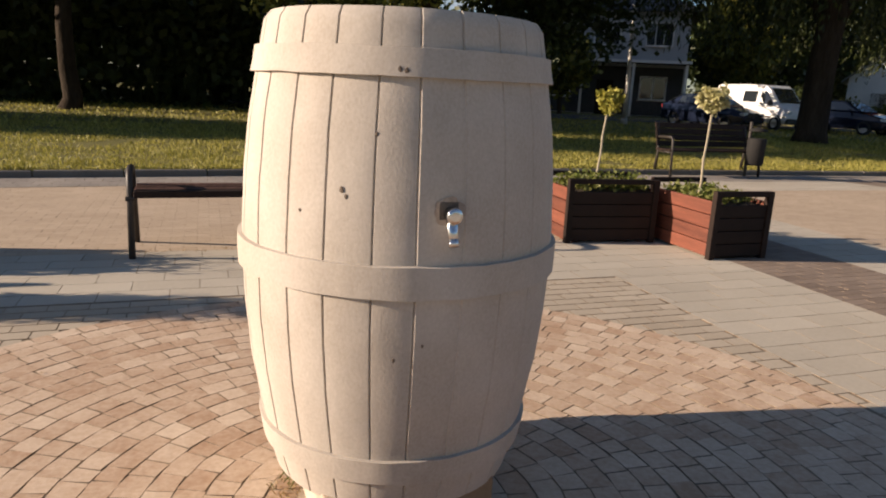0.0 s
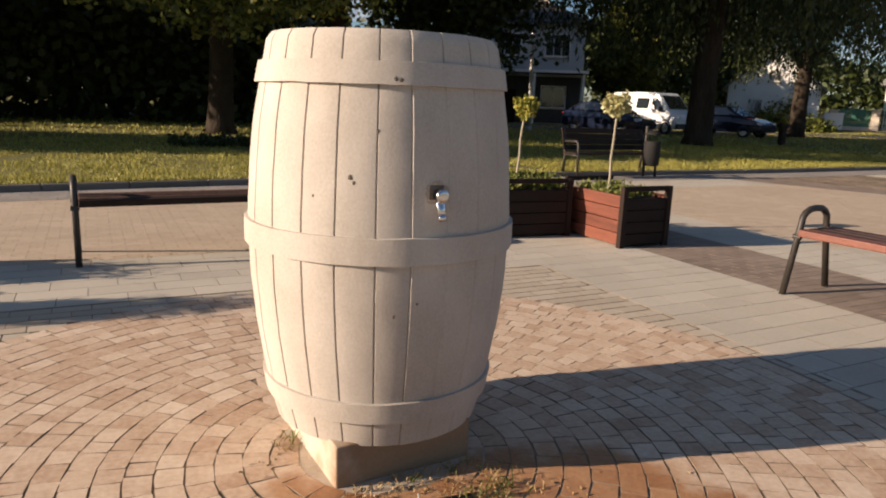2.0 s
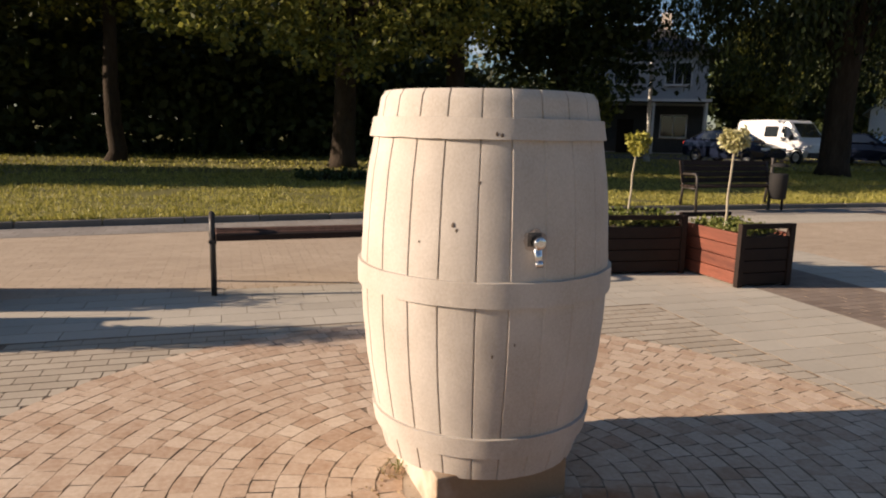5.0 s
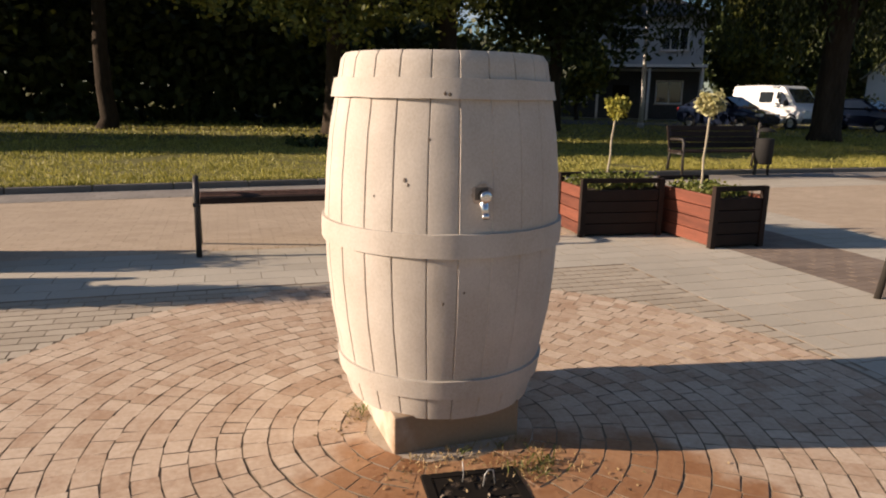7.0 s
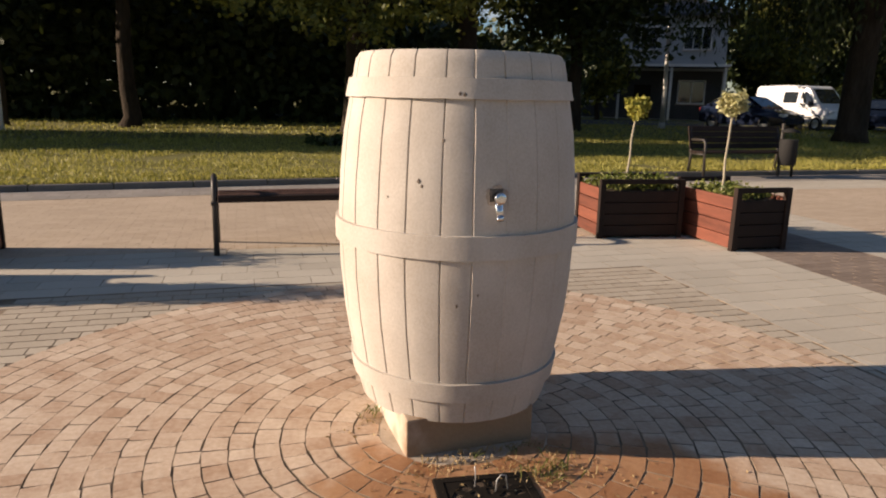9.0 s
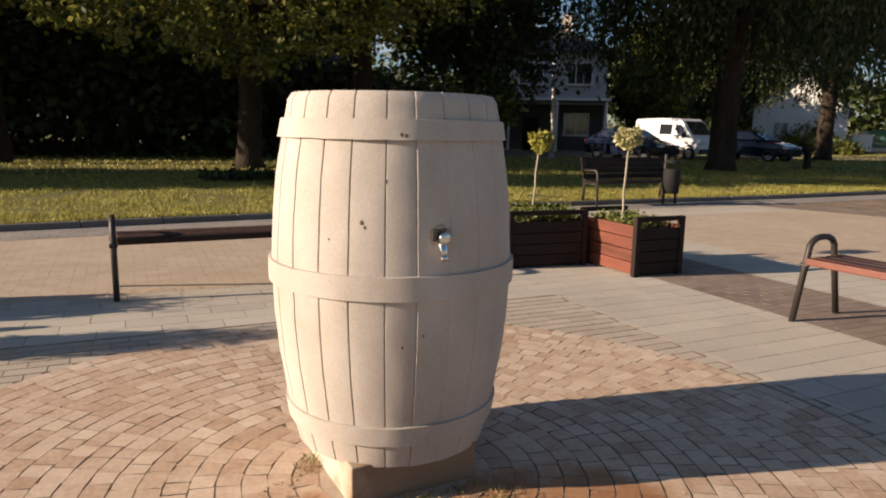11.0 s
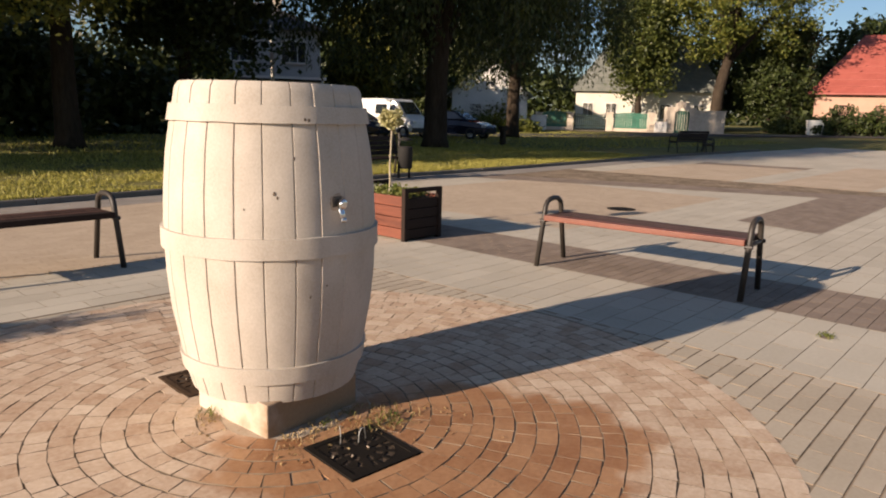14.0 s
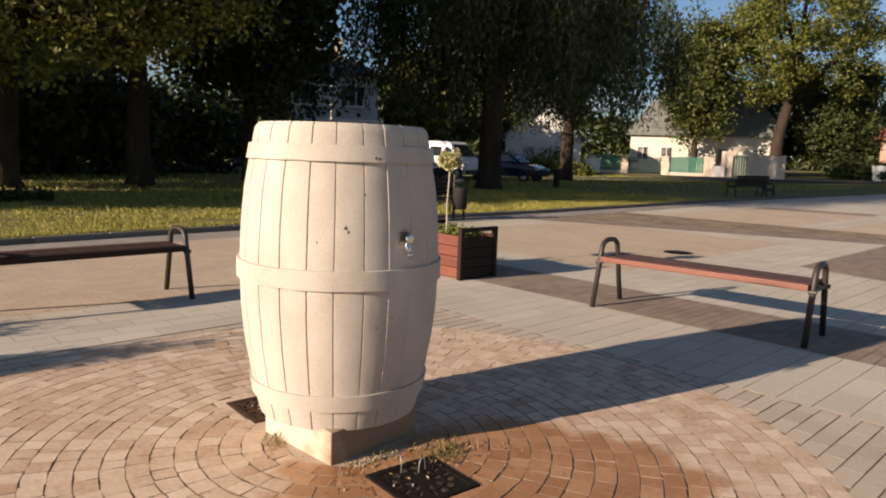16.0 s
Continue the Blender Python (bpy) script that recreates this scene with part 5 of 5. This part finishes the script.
# garden fence: pillars, green boards, gate
def fence_line():
    f = thing("garden_fence", Matrix(), "garden fence with stone pillars, green boards and a dark gate", "fence")
    p0, p1 = Vector((43.4, 42.5)), Vector((52.5, 30.5))
    d = p1 - p0
    turn = math.degrees(math.atan2(d.y, d.x))
    stops = [0.0, 0.19, 0.37, 0.55, 0.77, 1.0]
    for i, k in enumerate(stops):
        p = p0 + d * k
        high = 1.45 + 0.22 * k
        pl = part("pillar", box(0.55, 0.5, high, (0, 0, high / 2 - 0.08), 0.02), M_PILLAR, f, m=pose(p.x, p.y, ground_z(p.x, p.y), 0, 0, turn))
        part("pillar_cap", box(0.68, 0.62, 0.09, (0, 0, high - 0.04), 0.02), M_PILLAR, pl)
        if i == len(stops) - 1:
            break
        step = d.length * (stops[i + 1] - k)
        m = p0 + d * (k + stops[i + 1]) / 2
        at = pose(m.x, m.y, ground_z(m.x, m.y), 0, 0, turn)
        low = (0.5, 1.15, 0.35, 0.1, 0.35)[i]
        part("base_wall", box(step - 0.56, 0.3, low, (0, 0, low / 2 - 0.05)), M_PILLAR, f, m=at)
        if i >= 2:
            n = 15
            for j in range(n):
                x = (j - (n - 1) / 2) * (step - 0.7) / n
                dip = (-0.16 if i == 3 else 0.10) * math.sin(j * math.pi / (n - 1))
                part("board", box((step - 0.7) / n * (0.55 if i == 3 else 0.86), 0.03, 1.3 + dip, (x, 0, 0.88 + dip / 2)), M_GATE if i == 3 else M_GREEN, f, m=at)
            for z in (0.45, 1.2):
                part("rail", box(step - 0.6, 0.05, 0.07, (0, 0.05, z)), M_GATE if i == 3 else M_GREEN, f, m=at)


fence_line()
g = thing("garden_gate", pose(53.7, 28.5, ground_z(53.7, 28.5) - 0.05, 0, 0, -62) @ Matrix.Diagonal((0.88, 1, 0.86, 1)), "arched stone gateway with a green wooden gate", "gate")
for sx, cx in ((1.0, -1.0), (0.6, 1.1)):
    part("gate_pier", box(sx, 0.5, 2.6, (cx, 0, 1.25), 0.02), M_PILLAR, g)
pts = [(-0.5 + 1.3 * k / 8, 2.0 + 0.5 * math.sin(math.pi * k / 8)) for k in range(9)] + [(0.8, 2.9), (0.15, 3.1), (-0.5, 2.9)]
part("arch", prism(pts, 0.5), M_PILLAR, g)
for k in range(6):
    part("gate_board", box(0.19, 0.04, 2.05 + 0.2 * math.sin(math.pi * (k + 0.5) / 6), (-0.4 + 0.22 * k, 0.05, 1.1)), M_GREEN, g)
w2 = thing("garden_wall", pose(54.75, 26.3, ground_z(54.75, 26.3) - 0.03, 0, 0, -64), "low pale stone garden wall beside the gate", "wall")
part("wall_body", box(2.3, 0.5, 1.85, (-0.1, 0, 0.9), 0.02), M_PILLAR, w2)
part("coping", box(2.4, 0.62, 0.1, (-0.1, 0, 1.87), 0.02), M_PILLAR, w2)
sb = thing("sign_board", pose(52.5, 29.6, ground_z(52.5, 29.6), 12, 0, -50), "white board leaning by the fence", "board")
part("panel", box(1.0, 0.05, 0.9, (0, 0, 0.5)), M_WHITE, sb)
for x, y in ((46.6, 37.9), (64.5, 21.6)):
    bx = thing("white_box", pose(x, y, ground_z(x, y), 0, 0, -50), "white utility cabinet on the verge", "cabinet", "white cabinets by the street")
    part("cabinet_body", box(1.3, 0.5, 1.2, (0, 0, 0.6), 0.03), M_WHITE, bx)
    part("cabinet_lid", box(1.4, 0.6, 0.08, (0, 0, 1.24), 0.02), M_WHITE, bx)


# ---- vehicles ----
def wheel(parent, x, y, r, side):
    t = part("wheel", lathe([(r * 0.62, -0.1), (r * 0.95, -0.1), (r, -0.06), (r, 0.06), (r * 0.95, 0.1), (r * 0.62, 0.1)], 24, cap=False), M_TYRE, parent, "black tyre", True, pose(x, y, r, 90))
    part("rim", lathe([(0.0, 0.07), (r * 0.2, 0.075), (r * 0.55, 0.05), (r * 0.64, 0.09), (r * 0.64, -0.09), (r * 0.55, -0.05), (0.0, -0.07)], 20, cap=False), M_RIM, t, "", True)


def body_loft(sections, tuck):
    """sections: (x, bottom z, top z, half width at the belt, half width at the top)."""
    bm = bmesh.new()
    rings = []
    for x, zb, zt, wb, wt in sections:
        zm = zb + (zt - zb) * tuck
        ring = [(x, -wb * 0.94, zb), (x, -wb, zb + 0.12), (x, -wb, zm), (x, -wt, zt - 0.05), (x, -wt * 0.86, zt), (x, wt * 0.86, zt), (x, wt, zt - 0.05), (x, wb, zm), (x, wb, zb + 0.12), (x, wb * 0.94, zb)]
        rings.append([bm.verts.new(p) for p in ring])
    for p, q in zip(rings, rings[1:]):
        for k in range(10):
            bm.faces.new((p[k], q[k], q[(k + 1) % 10], p[(k + 1) % 10]))
    bm.faces.new(rings[0]); bm.faces.new(rings[-1][::-1])
    bmesh.ops.recalc_face_normals(bm, faces=bm.faces)
    return bm


def slab_on(points, out, bm=None):
    """A thin pane from four points, pushed out along its normal."""
    bm = bm or bmesh.new()
    p = [Vector(v) for v in points]
    n = (p[1] - p[0]).cross(p[2] - p[0]).normalized() * out
    a, b = [bm.verts.new(v + n) for v in p], [bm.verts.new(v - n) for v in p]
    k = len(p)
    bm.faces.new(a); bm.faces.new(b[::-1])
    for i in range(k):
        bm.faces.new((a[i], b[i], b[(i + 1) % k], a[(i + 1) % k]))
    return bm


def van(m):
    """Front towards +x."""
    v = thing("van", m, "white high-sided delivery van parked beyond the lawn", "van")
    S = [(-2.6, 0.42, 2.02, 0.94, 0.84), (-2.5, 0.34, 2.14, 0.97, 0.86), (-0.6, 0.32, 2.18, 0.98, 0.87), (0.75, 0.32, 2.14, 0.98, 0.85), (1.00, 0.32, 2.02, 0.98, 0.80), (1.72, 0.32, 1.26, 0.97, 0.82), (2.05, 0.32, 1.12, 0.95, 0.80), (2.36, 0.36, 0.96, 0.90, 0.74), (2.45, 0.42, 0.74, 0.84, 0.70)]
    part("body", body_loft(S, 0.55), M_VAN, v, "white painted body", False)

    def half_width(x, z):
        for p, q in zip(S, S[1:]):
            if x <= q[0]:
                f = (x - p[0]) / (q[0] - p[0])
                _, zb, zt, wb, wt = (p[i] + f * (q[i] - p[i]) for i in range(5))
                zm = zb + (zt - zb) * 0.55
                return wb if z <= zm else wb + (wt - wb) * min(1, (z - zm) / (zt - 0.05 - zm))
        return S[-1][3]

    def side_pane(outline, s):
        bm = bmesh.new()
        near, far = ([bm.verts.new((x, s * (half_width(x, z) + off), z)) for x, z in outline] for off in (0.008, -0.03))
        bm.faces.new(near); bm.faces.new(far[::-1])
        for i in range(len(outline)):
            j = (i + 1) % len(outline)
            bm.faces.new((near[i], far[i], far[j], near[j]))
        bmesh.ops.recalc_face_normals(bm, faces=bm.faces)
        return bm

    for s in (-1, 1):
        part("side_window", side_pane([(0.62, 1.22), (1.0, 1.22), (1.42, 1.2), (1.36, 1.36), (1.0, 1.78), (0.85, 1.86), (0.62, 1.86)], s), M_GLASS, v, "dark cab side window")
        part("rear_side_window", side_pane([(-0.5, 1.3), (0.35, 1.3), (0.38, 1.36), (0.38, 1.78), (0.35, 1.84), (-0.5, 1.84), (-0.53, 1.78), (-0.53, 1.36)], s), M_GLASS, v, "dark rear side window")
        part("mirror", box(0.12, 0.18, 0.26, (1.30, s * 1.02, 1.30), 0.03), M_PLASTIC, v)
        part("headlight", box(0.16, 0.28, 0.18, (2.34, s * 0.68, 0.86), 0.04), M_LENS, v)
        part("rub_strip", box(3.9, 0.03, 0.10, (-0.5, s * 0.985, 0.62), 0.01), M_PLASTIC, v)
        part("door_handle", box(0.14, 0.04, 0.04, (0.66, s * 0.985, 1.12), 0.01), M_PLASTIC, v)
        part("door_seam", box(0.014, 0.01, 0.9, (0.52, s * 0.982, 0.80)), M_PLASTIC, v)
        for x in (-1.65, 1.72):
            wheel(v, x, s * 0.88, 0.33, s)
            part("wheel_arch", lathe([(0.36, -0.05), (0.41, -0.05), (0.41, 0.05), (0.36, 0.05)], 24, cap=False), M_PLASTIC, v, m=pose(x, s * 0.945, 0.36, 90))
    part("windscreen", slab_on([(1.04, -0.66, 1.985), (1.04, 0.66, 1.985), (1.68, 0.70, 1.31), (1.68, -0.70, 1.31)], 0.02), M_GLASS, v, "dark sloping windscreen")
    part("grille", box(0.05, 0.9, 0.16, (2.42, 0, 0.68), 0.01), M_PLASTIC, v)
    part("bumper", box(0.22, 1.78, 0.26, (2.40, 0, 0.45), 0.05), M_PLASTIC, v, "grey plastic bumper")
    part("rear_bumper", box(0.14, 1.7, 0.2, (-2.62, 0, 0.46), 0.04), M_PLASTIC, v)
    return v


def car(m, label):
    c = thing("car", m, label, "car", "dark cars parked beyond the lawn")
    S = [(-2.12, 0.42, 0.82, 0.74, 0.66), (-2.02, 0.30, 0.98, 0.82, 0.74), (-1.2, 0.24, 1.02, 0.87, 0.78), (0.7, 0.24, 1.00, 0.88, 0.78), (1.5, 0.24, 0.88, 0.86, 0.74), (2.0, 0.28, 0.74, 0.78, 0.66), (2.12, 0.36, 0.62, 0.70, 0.60)]
    part("body", body_loft(S, 0.62), M_NAVY, c, "glossy dark body", False)
    R = [(-1.75, 0.96, 1.05, 0.72, 0.64), (-1.15, 0.96, 1.40, 0.72, 0.58), (-0.2, 0.96, 1.46, 0.73, 0.58), (0.25, 0.96, 1.40, 0.73, 0.56), (1.05, 0.90, 0.98, 0.72, 0.62)]
    part("roof", body_loft(R, 0.1), M_NAVY, c)
    for s in (-1, 1):
        part("side_window", slab_on([(-1.2, s * 0.725, 1.03), (0.78, s * 0.735, 1.03), (0.2, s * 0.615, 1.36), (-1.05, s * 0.615, 1.36)], 0.02), M_GLASS, c, "dark side window")
        part("headlight", box(0.22, 0.3, 0.12, (1.96, s * 0.58, 0.68), 0.03), M_LENS, c)
        part("tail_light", box(0.12, 0.26, 0.16, (-2.06, s * 0.62, 0.84), 0.03), M_RED, c)
        part("mirror", box(0.14, 0.18, 0.11, (0.62, s * 0.92, 1.04), 0.03), M_NAVY, c)
        for x in (-1.28, 1.30):
            wheel(c, x, s * 0.78, 0.31, s)
    part("windscreen", slab_on([(0.28, -0.55, 1.40), (0.28, 0.55, 1.40), (1.04, 0.66, 0.99), (1.04, -0.66, 0.99)], 0.015), M_GLASS, c, "dark windscreen")
    part("rear_window", slab_on([(-1.18, 0.56, 1.40), (-1.18, -0.56, 1.40), (-1.75, -0.66, 1.06), (-1.75, 0.66, 1.06)], 0.015), M_GLASS, c, "dark rear window")
    return c


van(pose(22.7, 28.5, 0.07, 0, 0, -82) @ Matrix.Diagonal((0.88, 0.9, 0.92, 1)))
car(pose(18.8, 26.9, 0.07, 0, 0, -70), "dark blue car parked beside the van")
car(pose(25.3, 26.3, 0.07, 0, 0, -72), "dark car parked behind the willow")

# ---- lamp post, litter bin, far bench ----
lp = thing("lamp_post", pose(15.0, 27.5, 0.05), "thin grey street lamp post by the lawn", "lamp post")
part("post", tube([(0, 0, 0), (0, 0, 1.2), (-0.05, 0, 3.4), (-0.08, 0, 6.4)], [0.115, 0.10, 0.085, 0.06], 12), M_GALV, lp, "", True)
part("post_foot", tube([(0, 0, 0), (0, 0, 0.25)], [0.16, 0.14], 12), M_GALV, lp, "", True)
part("lantern", lathe([(0.06, 6.36), (0.14, 6.42), (0.14, 6.52), (0.04, 6.60)], 14), M_GALV, lp, "", True, Matrix.Translation((-0.08, 0, 0)))
bn = thing("litter_bin", pose(8.28, 10.3, 0), "dark litter bin on a post beside the bench", "litter bin")
part("post", tube([(0.0, 0.2, 0), (0.0, 0.2, 0.95)], 0.03, 10), M_TUBE, bn)
part("drum", lathe([(0.13, 0.22), (0.15, 0.24), (0.155, 0.66), (0.15, 0.68), (0.13, 0.68)], 20), M_BLACK, bn, "", True)
part("hood", lathe([(0.16, 0.80), (0.13, 0.84), (0.05, 0.87)], 20), M_BLACK, bn, "", True)
back_bench(pose(27.0, 13.3, ground_z(27.0, 13.3), 0, 0, 170), "dark bench with a back at the far edge of the square")
back_bench(pose(27.3, 12.75, ground_z(27.3, 12.75), 0, 0, 24), "dark bench seen end-on at the far edge of the square")
st = thing("bollard", pose(22.0, 19.9, ground_z(22.0, 19.9)), "short brown wooden post on the verge", "post")
part("post", box(0.22, 0.22, 0.75, (0, 0, 0.35), 0.03), M_BARK, st)
part("post_cap", box(0.4, 0.26, 0.16, (0, 0, 0.74), 0.03), M_BARK, st)

mp_ = thing("marker_pole", pose(-8.75, 21.3, 0.05), "slim white pole standing before a tree trunk", "pole")
part("pole", tube([(0, 0, 0), (0.02, 0, 1.2), (-0.02, 0, 2.6)], 0.045, 10), M_WHITE, mp_, "", True)
part("pole_foot", tube([(0, 0, 0), (0, 0, 0.12)], [0.09, 0.07], 10), M_GALV, mp_)

# ---- covers let into the paving ----
mh = thing("manhole_cover", pose(8.2, 4.99, 0.0), "round dark cast-iron manhole cover", "manhole cover")
part("rim", lathe([(0.22, -0.02), (0.22, 0.004), (0.20, 0.004), (0.20, -0.02)], 32, cap=False), M_IRON, mh)
part("lid", lathe([(0.198, -0.02), (0.198, 0.003), (0.18, 0.003), (0.17, 0.0015), (0.0, 0.0015)], 32, cap=False), M_IRON, mh)
vb = thing("valve_cover", pose(3.755, 0.583, 0, 0, 0, 5), "small square utility cover in the slabs", "valve cover")
part("cover_frame", box(0.16, 0.12, 0.012, (0, 0, -0.0052)), M_SLAB, vb)
part("cover_lid", box(0.10, 0.06, 0.012, (0, 0, -0.0045)), M_DARK, vb)

# ---- pavers that can be picked apart ----
def lay_objects(name, jobs, sx, sy, material, parent):
    vs, fs = paver_mesh(sx, sy)
    me = bpy.data.meshes.new(name)
    me.from_pydata(vs, [], fs)
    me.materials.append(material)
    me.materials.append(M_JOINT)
    # Only the top keeps its colour; sides are darkened in place of shade.
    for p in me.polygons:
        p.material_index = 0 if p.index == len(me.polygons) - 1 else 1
    for a, b, z in jobs:
        ob = new(name, me)
        ob.matrix_basis = PAVE @ pose(a, b, z, rng.uniform(-0.05, 0.05), rng.uniform(-0.05, 0.05), rng.uniform(-0.2, 0.2))
        ob.parent = parent


lay_objects("slab", slab_jobs, 0.3965, 0.1965, M_SLAB, plaza)
lay_objects("graphite_paver", dark_jobs, 0.1955, 0.0955, M_DARK, plaza)
lay_objects("sand_paver", rib_jobs, 0.2055, 0.0965, M_RIB, plaza)
for r, w, u0, u1, z in brick_jobs:
    g = 0.0020 + 0.0014 * rng.random()
    gu = 0.5 * g / (r + w / 2)
    um, rm = (u0 + u1) / 2, r + w / 2
    cx, cy = rm * math.cos(um), rm * math.sin(um)
    vs, fs = [], []
    jit = [(rng.uniform(-0.0038, 0.0038), rng.uniform(-0.0038, 0.0038)) for _ in range(4)]
    for inset, zz in ((0, -0.02), (0, -0.0006), (0.0012, 0)):
        for rr, uu in ((r + g + inset, u0 + gu + inset / rm), (r + w - g - inset, u0 + gu + inset / rm), (r + w - g - inset, u1 - gu - inset / rm), (r + g + inset, u1 - gu - inset / rm)):
            jx, jy = jit[len(vs) % 4]
            vs.append((rr * math.cos(uu) - cx + jx, rr * math.sin(uu) - cy + jy, zz))
    for s in (0, 4):
        for k in range(4):
            fs.append((s + (k + 1) % 4, s + k, s + 4 + k, s + 4 + (k + 1) % 4))
    fs.append((11, 10, 9, 8))
    me = bpy.data.meshes.new("brick")
    me.from_pydata(vs, [], fs)
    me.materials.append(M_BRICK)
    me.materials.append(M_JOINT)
    # Brick sides and bevels take the joint tone as the joints' shade.
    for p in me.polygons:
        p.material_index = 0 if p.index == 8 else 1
    ob = new("brick", me)
    ob.matrix_basis = PAVE @ pose(cx, cy, z, rng.uniform(-0.15, 0.15), rng.uniform(-0.15, 0.15), rng.uniform(-0.9, 0.9))
    ob.parent = circle
